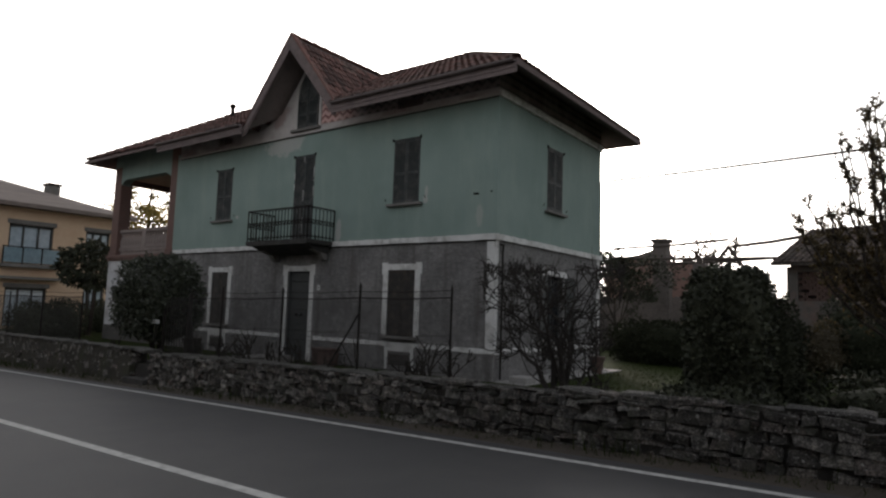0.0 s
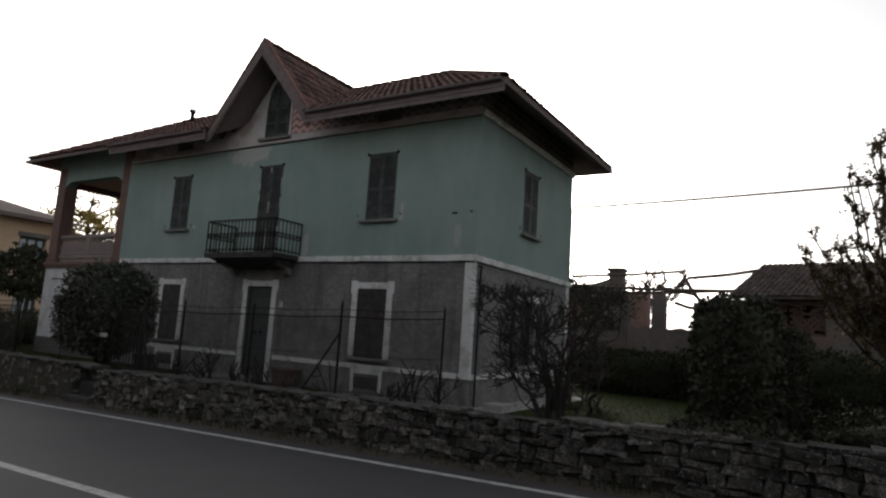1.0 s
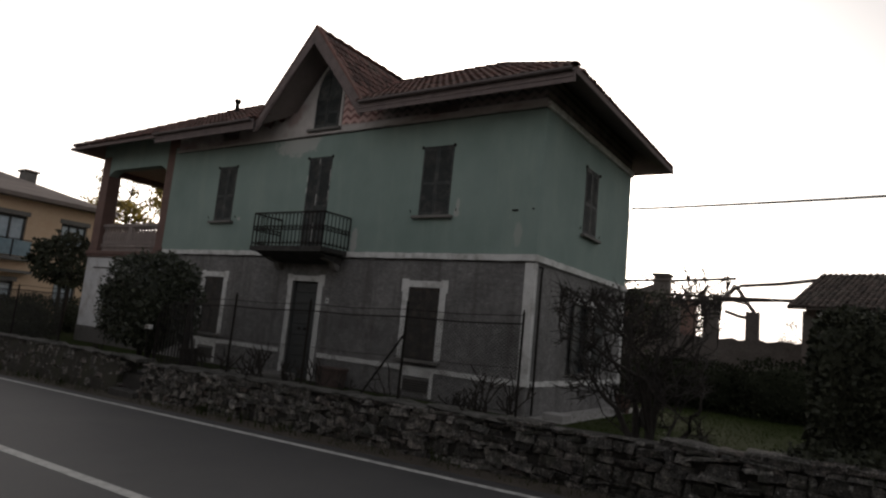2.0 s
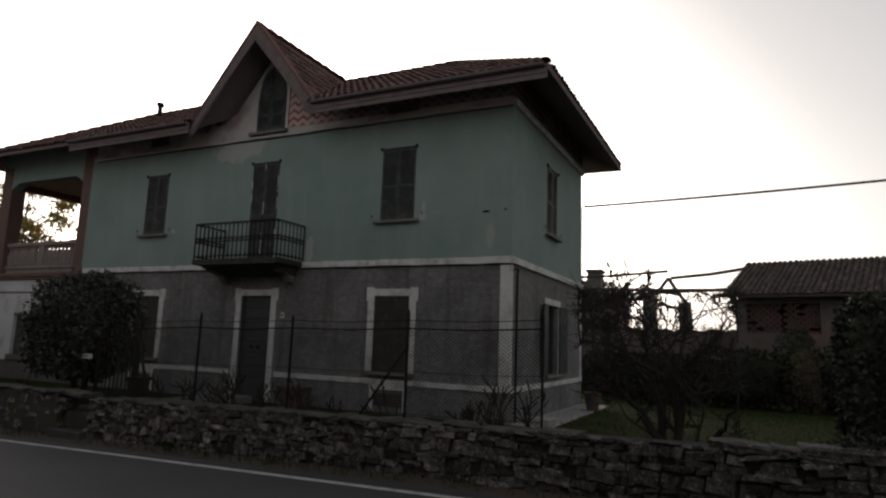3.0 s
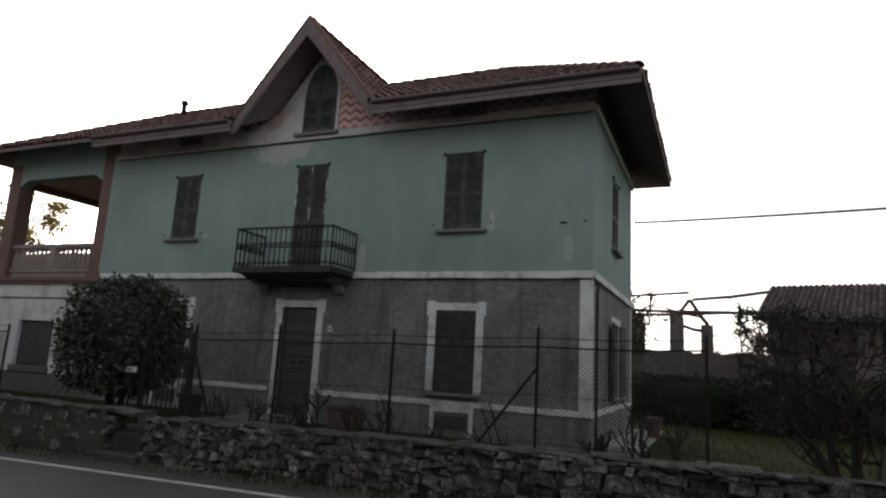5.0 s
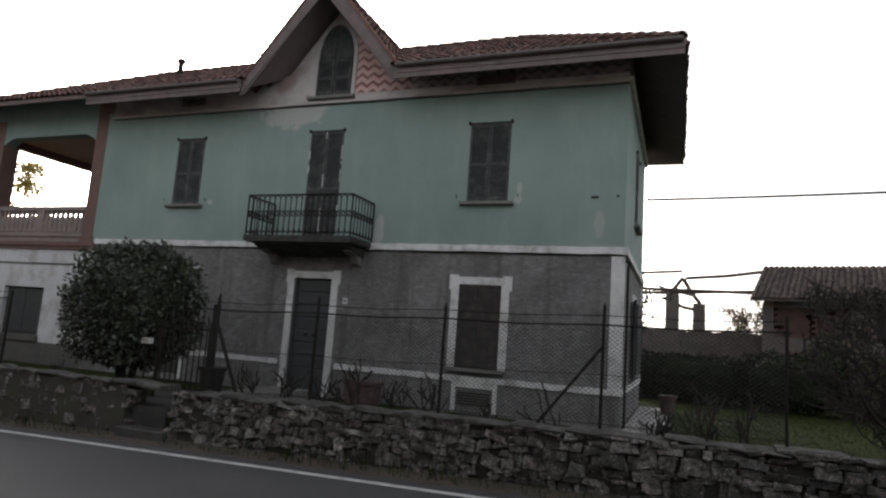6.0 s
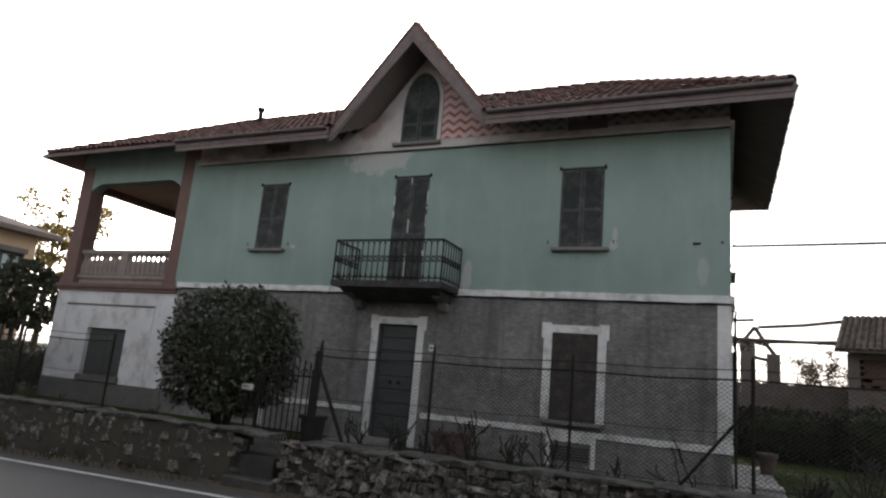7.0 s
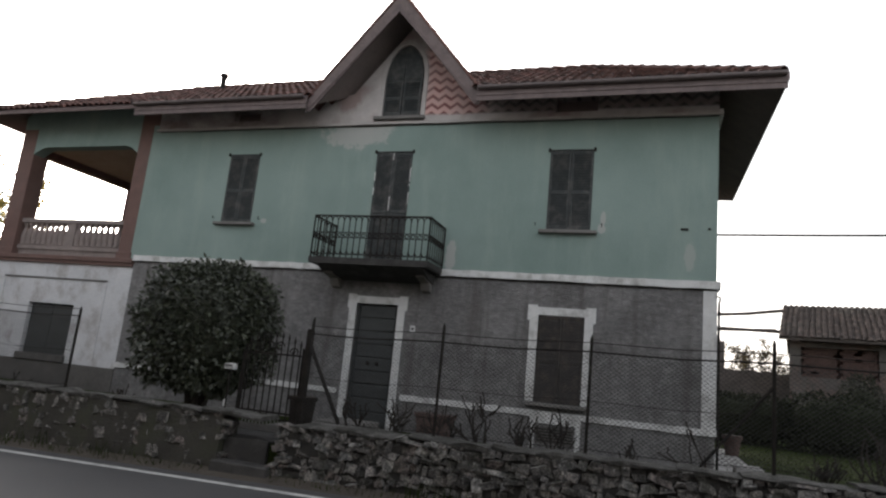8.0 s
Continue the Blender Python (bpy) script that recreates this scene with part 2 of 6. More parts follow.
def green_wall(name):
    m, nt, b = mat(name, 0.9)
    broad = noise_of(nt, 0.5, 7, 0.6)
    fine = noise_of(nt, 45, 4, 0.6)
    c = ramp(nt, broad, [(0.3, GREEN_D), (0.7, GREEN)])
    c = mixed(nt, 0.3, c, ramp(nt, fine, [(0.3, tuple(v * 0.75 for v in GREEN_D)), (0.7, tuple(v * 1.2 for v in GREEN))]))
    streak = noise_of(nt, 1.2, 7, 0.7, (1.6, 1.6, 0.25))
    c = mixed(nt, calc(nt, "MULTIPLY", ramp(nt, streak, [(0.5, (0, 0, 0)), (0.72, (1, 1, 1))]), 0.35), c, (0.30, 0.36, 0.32))
    # bare plaster patches: where the paint has come off, each with a ragged edge
    tc = nt.nodes.new("ShaderNodeTexCoord")
    ragged = noise_of(nt, 3.5, 6, 0.65)
    for x, z, rx, rz in ((-16.1, 7.0, 1.05, 0.46), (-10.2, 4.95, 0.07, 0.22), (-13.45, 4.0, 0.14, 0.4),
                         (-18.4, 4.72, 0.12, 0.09), (-10.22, 4.72, 0.10, 0.12), (-8.5, 4.2, 0.12, 0.35)):
        mp = nt.nodes.new("ShaderNodeMapping")
        mp.vector_type = "TEXTURE"
        mp.inputs["Location"].default_value = (x, 13.0, z)
        mp.inputs["Scale"].default_value = (rx, 1.0, rz)
        nt.links.new(tc.outputs["Object"], mp.inputs[0])
        ln = nt.nodes.new("ShaderNodeVectorMath")
        ln.operation = "LENGTH"
        nt.links.new(mp.outputs[0], ln.inputs[0])
        d = calc(nt, "ADD", ln.outputs["Value"], calc(nt, "MULTIPLY", ragged, 1.6))
        d2 = calc(nt, "MULTIPLY", d, 0.52)
        f = ramp(nt, d2, [(0.0, (1, 1, 1)), (0.80, (0.75, 0.75, 0.75)), (0.88, (0, 0, 0))])
        c = mixed(nt, calc(nt, "MULTIPLY", f, 0.45 if x > -9 else 0.75), c, (0.42, 0.40, 0.39))
    nt.links.new(c, b.inputs["Base Color"])
    bump(nt, b, fine, 0.35, 0.008)
    return m


def frieze_wall(name):
    """Pale plaster with the remains of a painted wavy pattern beside the gable window and along the right-hand frieze."""
    m, nt, b = mat(name, 0.9)
    broad = noise_of(nt, 1.5, 6, 0.65)
    fine = noise_of(nt, 40, 4, 0.6)
    pale = ramp(nt, broad, [(0.3, (0.36, 0.335, 0.325)), (0.7, (0.54, 0.51, 0.50))])
    tc = nt.nodes.new("ShaderNodeTexCoord")
    sx = nt.nodes.new("ShaderNodeSeparateXYZ")
    nt.links.new(tc.outputs["Object"], sx.inputs[0])
    tri = calc(nt, "PINGPONG", sx.outputs["X"], 0.155)
    zz = calc(nt, "ADD", calc(nt, "ADD", sx.outputs["Z"], calc(nt, "MULTIPLY", tri, 0.72)), calc(nt, "MULTIPLY", broad, 0.05))
    wave = calc(nt, "PINGPONG", zz, 0.108)
    stripe = ramp(nt, calc(nt, "MULTIPLY", wave, 8.0), [(0.46, (0, 0, 0)), (0.58, (1, 1, 1))])
    pink = mixed(nt, stripe, (0.56, 0.365, 0.335), (0.21, 0.095, 0.095))
    # right of the gable the wave colours are darkened to carry the eave's shade
    eave_shaded = mixed(nt, stripe, (0.20, 0.16, 0.155), (0.075, 0.06, 0.06))
    along = ramp(nt, calc(nt, "MULTIPLY", calc(nt, "ADD", calc(nt, "ADD", sx.outputs["X"], 13.6), broad), 0.5), [(0.25, (0, 0, 0)), (0.75, (1, 1, 1))])
    pink = mixed(nt, along, pink, eave_shaded)
    pink = mixed(nt, calc(nt, "MULTIPLY", ramp(nt, broad, [(0.45, (0, 0, 0)), (0.62, (1, 1, 1))]), 0.25), pink, pale)
    rightside = ramp(nt, calc(nt, "MULTIPLY", calc(nt, "ADD", sx.outputs["X"], 14.62), 0.5), [(0.0, (0, 0, 0)), (0.12, (1, 1, 1))])
    above = ramp(nt, calc(nt, "SUBTRACT", calc(nt, "ADD", sx.outputs["Z"], calc(nt, "MULTIPLY", broad, 0.1)), 7.4), [(0.0, (0, 0, 0)), (0.06, (1, 1, 1))])
    keep = calc(nt, "MULTIPLY", rightside, above)
    rest = noise_of(nt, 1.1, 5, 0.6)
    leftover = ramp(nt, rest, [(0.50, (0, 0, 0)), (0.66, (0.75, 0.75, 0.75))])
    c = mixed(nt, leftover, pale, (0.27, 0.19, 0.18))
    stain = noise_of(nt, 2.2, 7, 0.7, (0.6, 1, 1))
    leftside = ramp(nt, calc(nt, "MULTIPLY", calc(nt, "ADD", sx.outputs["X"], 17.6), -0.5), [(0.1, (0, 0, 0)), (0.6, (1, 1, 1))])
    c = mixed(nt, calc(nt, "MULTIPLY", leftside, ramp(nt, stain, [(0.3, (0, 0, 0)), (0.6, (0.85, 0.85, 0.85))])), c, (0.17, 0.14, 0.135))
    c = mixed(nt, keep, c, pink)
    nt.links.new(c, b.inputs["Base Color"])
    bump(nt, b, fine, 0.3, 0.008)
    return m


M_GREEN = green_wall("green_plaster")
M_FRIEZE = frieze_wall("frieze_plaster")


def glassy(name):
    m, nt, b = mat(name, 0.08, 0.0, 0.6)
    b.inputs["Base Color"].default_value = (0.02, 0.025, 0.03, 1)
    return m


M_GLASS = glassy("dark_window_glass")


def leafy(name, low, high, rough=0.5, spec=0.4, thin=0.0):
    """Leaves: each its own tone; thin ones let light through."""
    m, nt, b = mat(name, rough, 0, spec)
    ge = nt.nodes.new("ShaderNodeNewGeometry")
    c = ramp(nt, ge.outputs["Random Per Island"], [(0.0, low), (1.0, high)])
    c = mixed(nt, 0.3, c, ramp(nt, noise_of(nt, 1.5, 3), [(0.3, tuple(v * 0.5 for v in low)), (0.7, high)]))
    nt.links.new(c, b.inputs["Base Color"])
    if thin:
        tr = nt.nodes.new("ShaderNodeBsdfTranslucent")
        nt.links.new(mixed(nt, 1.0, c, (2.2, 1.9, 1.0), "MULTIPLY"), tr.inputs["Color"])
        mx = nt.nodes.new("ShaderNodeMixShader")
        mx.inputs[0].default_value = thin
        nt.links.new(b.outputs[0], mx.inputs[1])
        nt.links.new(tr.outputs[0], mx.inputs[2])
        nt.links.new(mx.outputs[0], nt.nodes["Material Output"].inputs["Surface"])
    return m


# ---- mesh helpers ----
def empty(name, label, category, group="", loc=(0, 0, 0), kind=""):
    e = new(name)
    e.location = loc
    e.empty_display_size = 0.2
    return tagged(e, label, category, group, kind)


def from_bm(name, bm, material, smooth=False):
    bm.normal_update()
    me = bpy.data.meshes.new(name)
    bm.to_mesh(me)
    bm.free()
    me.materials.append(material)
    if smooth:
        me.polygons.foreach_set("use_smooth", [True] * len(me.polygons))
    return me


def part(name, bm, material, parent=None, label="", smooth=False):
    """One mesh object under a thing or a part; its mesh is in world places, whatever the parent's place."""
    ob = new(name, from_bm(name, bm, material, smooth))
    if parent is not None:
        ob.parent = parent
        back = Vector((0, 0, 0))
        p = parent
        while p is not None:
            back -= p.location
            p = p.parent
        ob.location = back
    return tagged(ob, label)


def piece(name, me, parent, m):
    ob = new(name, me)
    ob.parent = parent
    ob.matrix_basis = m
    return ob


def raw(name, verts, faces, material, parent=None, label="", smooth=False):
    me = bpy.data.meshes.new(name)
    me.from_pydata(verts, [], faces)
    me.materials.append(material)
    if smooth:
        me.polygons.foreach_set("use_smooth", [True] * len(me.polygons))
    ob = new(name, me)
    if parent is not None:
        ob.parent = parent
        ob.location = -parent.location
    return tagged(ob, label)


def box(bm, x0, x1, y0, y1, z0, z1, bev=0.0):
    vs = [bm.verts.new(p) for p in ((x0, y0, z0), (x1, y0, z0), (x1, y1, z0), (x0, y1, z0), (x0, y0, z1), (x1, y0, z1), (x1, y1, z1), (x0, y1, z1))]
    fs = [bm.faces.new([vs[i] for i in q]) for q in ((3, 2, 1, 0), (4, 5, 6, 7), (0, 1, 5, 4), (1, 2, 6, 5), (2, 3, 7, 6), (3, 0, 4, 7))]
    if bev:
        es = list({e for f in fs for e in f.edges})
        bmesh.ops.bevel(bm, geom=es, offset=bev, segments=1, affect="EDGES", profile=0.5)
    return bm


def boxed(*a, bev=0.0):
    return box(bmesh.new(), *a, bev=bev)


def tube(bm, pts, radii, sides=6, cap=True):
    """A tapering round tube along points."""
    pts = [Vector(p) for p in pts]
    rings = []
    for i, p in enumerate(pts):
        d = (pts[min(i + 1, len(pts) - 1)] - pts[max(i - 1, 0)])
        if d.length < 1e-6:
            d = Vector((0, 0, 1))
        d.normalize()
        u = d.cross(Vector((0.31, 0.17, 0.93)) if abs(d.z) < 0.9 else Vector((1, 0.2, 0))).normalized()
        w = d.cross(u)
        r = radii[i] if hasattr(radii, "__len__") else radii
        rings.append([bm.verts.new(p + r * (math.cos(a) * u + math.sin(a) * w)) for a in (2 * math.pi * k / sides for k in range(sides))])
    for a, b in zip(rings, rings[1:]):
        for k in range(sides):
            bm.faces.new((a[k], a[(k + 1) % sides], b[(k + 1) % sides], b[k]))
    if cap:
        bm.faces.new(rings[0][::-1])
        bm.faces.new(rings[-1])
    return bm


def tubed(pts, radii, sides=6):
    return tube(bmesh.new(), pts, radii, sides)


def prism(poly, axis, a, b):
    """A polygon pulled out along an axis: poly holds the two other coordinates, in the order x, y, z."""
    bm = bmesh.new()

    def at(p, v):
        return {"x": (v, p[0], p[1]), "y": (p[0], v, p[1]), "z": (p[0], p[1], v)}[axis]
    lo = [bm.verts.new(at(p, a)) for p in poly]
    hi = [bm.verts.new(at(p, b)) for p in poly]
    bm.faces.new(lo[::-1])
    bm.faces.new(hi)
    for i in range(len(poly)):
        j = (i + 1) % len(poly)
        bm.faces.new((lo[i], lo[j], hi[j], hi[i]))
    bmesh.ops.recalc_face_normals(bm, faces=bm.faces)
    return bm


def wall(u0, u1, z0, z1, v0, v1, holes=(), along="x"):
    """A wall from u0 to u1 along x or y, between v0 and v1 across, with openings (u0, u1, z0, z1) right through it."""
    us = sorted({u0, u1, *(min(max(h[i], u0), u1) for h in holes for i in (0, 1))})
    zs = sorted({z0, z1, *(min(max(h[i], z0), z1) for h in holes for i in (2, 3))})
    bm = bmesh.new()

    def at(u, v, z):
        return (u, v, z) if along == "x" else (v, u, z)

    def solid(i, j):
        if not (0 <= i < len(us) - 1 and 0 <= j < len(zs) - 1):
            return False
        u, z = (us[i] + us[i + 1]) / 2, (zs[j] + zs[j + 1]) / 2
        return not any(h[0] < u < h[1] and h[2] < z < h[3] for h in holes)

    def quad(*p):
        bm.faces.new([bm.verts.new(at(*q)) for q in p])
    for i in range(len(us) - 1):
        for j in range(len(zs) - 1):
            if not solid(i, j):
                continue
            a, b, c, d = us[i], us[i + 1], zs[j], zs[j + 1]
            quad((a, v0, c), (b, v0, c), (b, v0, d), (a, v0, d))
            quad((b, v1, c), (a, v1, c), (a, v1, d), (b, v1, d))
            if not solid(i - 1, j):
                quad((a, v1, c), (a, v0, c), (a, v0, d), (a, v1, d))
            if not solid(i + 1, j):
                quad((b, v0, c), (b, v1, c), (b, v1, d), (b, v0, d))
            if not solid(i, j - 1):
                quad((a, v1, c), (b, v1, c), (b, v0, c), (a, v0, c))
            if not solid(i, j + 1):
                quad((a, v0, d), (b, v0, d), (b, v1, d), (a, v1, d))
    bmesh.ops.remove_doubles(bm, verts=bm.verts, dist=1e-5)
    bmesh.ops.recalc_face_normals(bm, faces=bm.faces)
    return bm


# ---- ground, road, pavement ----
def road_z(x):
    return 0.17 + 0.0223 * max(-60.0, min(x, 40.0))


def strip(name, y0, y1, lift, material, label, x0=-70.0, x1=45.0, lift1=None, n=60):
    verts, faces = [], []
    for i in range(n + 1):
        x = x0 + (x1 - x0) * i / n
        verts += [(x, y0, road_z(x) + lift), (x, y1, road_z(x) + (lift if lift1 is None else lift1))]
    for i in range(n):
        faces.append((2 * i, 2 * i + 2, 2 * i + 3, 2 * i + 1))
    return tagged(raw(name, verts, faces, material), label, name.replace("_", " "), kind="structure")


HOUSE_Z = 0.12


def ground_z(x, y):
    if y < 8.1:
        return road_z(x) - 0.10
    k = min(1.0, (y - 8.1) / 2.0)
    edge = road_z(x) + 0.45 if x > -14.6 else road_z(x) + 0.30
    return edge * (1 - k) + (HOUSE_Z + 0.03) * k


xs = [-2500, -600, -150, -70] + [-60 + 2.0 * i for i in range(50)] + [45, 150, 600, 2500]
ys = [-2500, -400, -60, -12, -4, 0, 4, 8.09, 8.11, 8.6, 9.2, 10.1, 13, 16, 20, 24, 30, 40, 80, 300, 2500]
gv = [(x, y, ground_z(x, y)) for x in xs for y in ys]
gf = [(i * len(ys) + j, (i + 1) * len(ys) + j, (i + 1) * len(ys) + j + 1, i * len(ys) + j + 1) for i in range(len(xs) - 1) for j in range(len(ys) - 1)]
tagged(raw("ground", gv, gf, M_GRASSG), "rough garden ground with sparse grass and soil", "ground", kind="structure")
strip("road", 0.75, 7.55, 0.0, M_ASPHALT, "dark grey worn asphalt two-lane road")
strip("road_edge_line", 7.14, 7.26, 0.004, M_LINE, "thin worn white edge line on the asphalt")
strip("road_edge_line", 0.98, 1.10, 0.004, M_LINE, "thin worn white edge line on the asphalt")
strip("road_centre_line", 3.93, 4.07, 0.004, M_LINE, "worn white centre line on the asphalt")
strip("road_shoulder", 7.55, 7.9, 0.0, M_SOIL, "narrow gritty shoulder at the foot of the wall", lift1=0.05)
strip("pavement", -2.0, 0.6, 0.10, M_CONC, "grey concrete pavement beside the road")
# unseen wall added behind the camera to keep skylight off the house front
tagged(part("added_blocking_wall", boxed(-48.0, 34.0, -2.7, -2.3, -1.5, 7.6, bev=0.02), M_CONC), "plain added wall, out of view, that holds back skylight", "wall", kind="structure")
strip("kerb", 0.6, 0.75, 0.10, M_CONC, "pale concrete kerb", lift1=0.10)
strip("kerb", 0.75, 0.752, 0.10, M_CONC, "pale concrete kerb", lift1=0.0)

# ---- the house ----
house = empty("house", "green and grey two-storey house with steep gable and tiled roof", "house")
X0, X1, Y0, Y1 = -22.15, -8.0, 13.0, 19.4
BAND0, BAND1 = 3.56, 3.70
TOP = 7.15
EAVE_Z, EAVE_F, EAVE_B, EAVE_R, EAVE_L = 7.53, 12.0, 20.1, -6.94, -27.75
PITCH = 0.590
RIDGE_Y = (EAVE_F + EAVE_B) / 2
RIDGE_Z = EAVE_Z + PITCH * (RIDGE_Y - EAVE_F)


def roof_z(y):
    return EAVE_Z + PITCH * (y - EAVE_F)


W_LOW = ((-19.60, -18.66), (-11.41, -10.46))
DOOR = (-15.57, -14.55, HOUSE_Z, 2.85)
W_UP = ((-19.66, -18.77), (-11.38, -10.45))
BDOOR = (-15.52, -14.60, 3.72, 6.46)
front_low = [(a, b, 1.08, 2.85) for a, b in W_LOW] + [DOOR]
front_up = [(a, b, 4.66, 6.44) for a, b in W_UP] + [(BDOOR[0], BDOOR[1], 3.70, BDOOR[3])]
SIDE_UP, SIDE_LOW = (15.62, 16.58, 4.66, 6.44), (15.65, 16.75, 1.08, 2.85)

part("wall", wall(X0, X1, -0.3, BAND0 + 0.02, Y0, Y0 + 0.4, front_low), M_GREY, house, "grey roughcast lower wall")
part("wall", wall(X0, X1, BAND0 + 0.02, TOP, Y0, Y0 + 0.4, front_up), M_GREEN, house, "faded green plaster upper wall")
part("wall", wall(X0, X1, TOP, 7.98, Y0, Y0 + 0.4, [(-19.75, -18.95, 7.38, 7.66), (-11.33, -10.42, 7.34, 7.66)]), M_FRIEZE, house, "pale frieze with faded painted waves")
part("wall", wall(Y0 + 0.4, Y1, -0.3, BAND0 + 0.02, X1 - 0.4, X1, [SIDE_LOW], "y"), M_GREY, house, "grey roughcast lower wall")
part("wall", wall(Y0 + 0.4, Y1, BAND0 + 0.02, TOP, X1 - 0.4, X1, [SIDE_UP], "y"), M_GREEN, house, "faded green plaster upper wall")
part("wall", wall(Y0 + 0.4, Y1, TOP, 7.98, X1 - 0.4, X1, (), "y"), M_FRIEZE, house, "pale plaster frieze")
part("wall", wall(X0, X1 - 0.4, -0.3, 7.98, Y1 - 0.4, Y1, ()), M_GREY, house, "plain rear wall")
part("wall", wall(Y0 + 0.4, Y1 - 0.4, -0.3, 7.98, X0, X0 + 0.35, (), "y"), M_GREEN, house, "green plaster wall beside the loggia")


def ragged_course(x0, x1, z0, z1, y0, y1, along="x", n=60, seed=1):
    """A moulding whose lower and upper edges are slightly uneven."""
    rnd = random.Random(seed)
    bm = bmesh.new()
    prev = None
    for i in range(n + 1):
        u = x0 + (x1 - x0) * i / n
        a, b = rnd.uniform(-0.012, 0.008), rnd.uniform(-0.008, 0.012)
        pts = ((y0, z0 + a), (y0, z1 + b), (y1, z1 + b), (y1, z0 + a))
        ring = [bm.verts.new((u, v, z) if along == "x" else (v, u, z)) for v, z in pts]
        if prev:
            for k in range(4):
                bm.faces.new((prev[k], prev[(k + 1) % 4], ring[(k + 1) % 4], ring[k]))
        else:
            bm.faces.new(ring)
        prev = ring
    bm.faces.new(prev[::-1])
    bmesh.ops.recalc_face_normals(bm, faces=bm.faces)
    return bm


part("string_course", ragged_course(X0, X1 + 0.07, BAND0, BAND1, Y0 - 0.07, Y0 - 0.002), M_WHITE, house, "worn white string course")
part("string_course", ragged_course(Y0 - 0.002, Y1, BAND0, BAND1, X1 + 0.002, X1 + 0.07, "y", seed=2), M_WHITE, house, "worn white string course")
part("cornice", ragged_course(X0, X1 + 0.08, TOP, TOP + 0.055, Y0 - 0.08, Y0 - 0.002, seed=3), M_MOULD, house, "thin pale cornice moulding")
part("cornice", ragged_course(Y0 - 0.002, Y1, TOP - 0.01, TOP + 0.15, X1 + 0.002, X1 + 0.08, "y", seed=4), M_WHITE, house, "thin pale cornice moulding")
part("quoin", boxed(X1 - 0.24, X1 + 0.016, Y0 - 0.016, Y0 - 0.001, 0.90, BAND0, bev=0.004), M_WHITE, house, "white corner strip")
part("quoin", boxed(X1 + 0.001, X1 + 0.016, Y0 - 0.001, Y0 + 0.12, 0.90, BAND0), M_WHITE, house, "white corner strip")
part("quoin", boxed(X1 + 0.001, X1 + 0.016, Y1 - 0.26, Y1, 0.90, BAND0), M_WHITE, house, "white corner strip")

# thin dark lines under the mouldings; the cornice one stands for its shadow
part("dark_underline", tubed([(X0 + 0.1 + (X1 - X0 - 0.1) * k / 24, Y0 - 0.022, BAND0 - 0.022 + 0.008 * math.sin(k * 1.7)) for k in range(25)], 0.014, 5), M_IRON, house, "thin dark line along the underside of the string course")
part("dark_underline", tubed([(X0 + 0.1 + (X1 - X0 - 0.1) * k / 24, Y0 - 0.02, TOP - 0.018 + 0.005 * math.sin(k * 2.1)) for k in range(25)], 0.012, 5), M_IRON, house, "thin dark line drawn as shadow under the cornice")

# plinth line: a white band broken by the door, with short uprights under the windows
for a, b in ((X0, -19.9), (-19.9, -15.83), (-14.29, X1 + 0.03)):
    part("plinth_band", ragged_course(a, b, 0.80, 0.915, Y0 - 0.03, Y0 - 0.002, n=24, seed=int(-a)), M_WHITE, house, "white plinth band")
part("plinth_band", ragged_course(Y0, Y1, 0.80, 0.915, X1 + 0.002, X1 + 0.03, "y", seed=9), M_WHITE, house, "white plinth band")
for a, b in W_LOW:
    for u in (a - 0.02, b - 0.07):
        part("plinth_upright", boxed(u, u + 0.09, Y0 - 0.025, Y0 - 0.001, 0.2, 0.80), M_WHITE, house)
    part("plinth_panel", boxed(a - 0.025, b + 0.025, Y0 - 0.027, Y0 - 0.0015, 0.68, 0.798), M_WHITE, house, "white panel over the cellar grille")
    vent = part("cellar_vent", boxed(a + 0.10, b - 0.10, Y0 - 0.012, Y0 - 0.001, 0.3, 0.62), M_PLINTH, house, "dark cellar grille")
    for k in range(5):
        part("vent_bar", boxed(a + 0.12, b - 0.12, Y0 - 0.024, Y0 - 0.012, 0.34 + 0.055 * k, 0.36 + 0.055 * k), M_IRON, vent)


def surround(x0, x1, z0, z1):
    """White stucco frame with ears at the top corners."""
    w, y = 0.17, Y0 - 0.03
    poly = [(x0, z0), (x0 - w, z0), (x0 - w, z1 - 0.12), (x0 - w - 0.05, z1 - 0.12), (x0 - w - 0.05, z1 + 0.20), (x0 - 0.02, z1 + 0.20), (x0 - 0.02, z1 + 0.16),
            (x1 + 0.02, z1 + 0.16), (x1 + 0.02, z1 + 0.20), (x1 + w + 0.05, z1 + 0.20), (x1 + w + 0.05, z1 - 0.12), (x1 + w, z1 - 0.12), (x1 + w, z0), (x1, z0), (x1, z1), (x0, z1)]
    bm = prism(poly, "y", y, Y0 - 0.001)
    return part("surround", bm, M_WHITE, house, "white stucco surround, chipped")


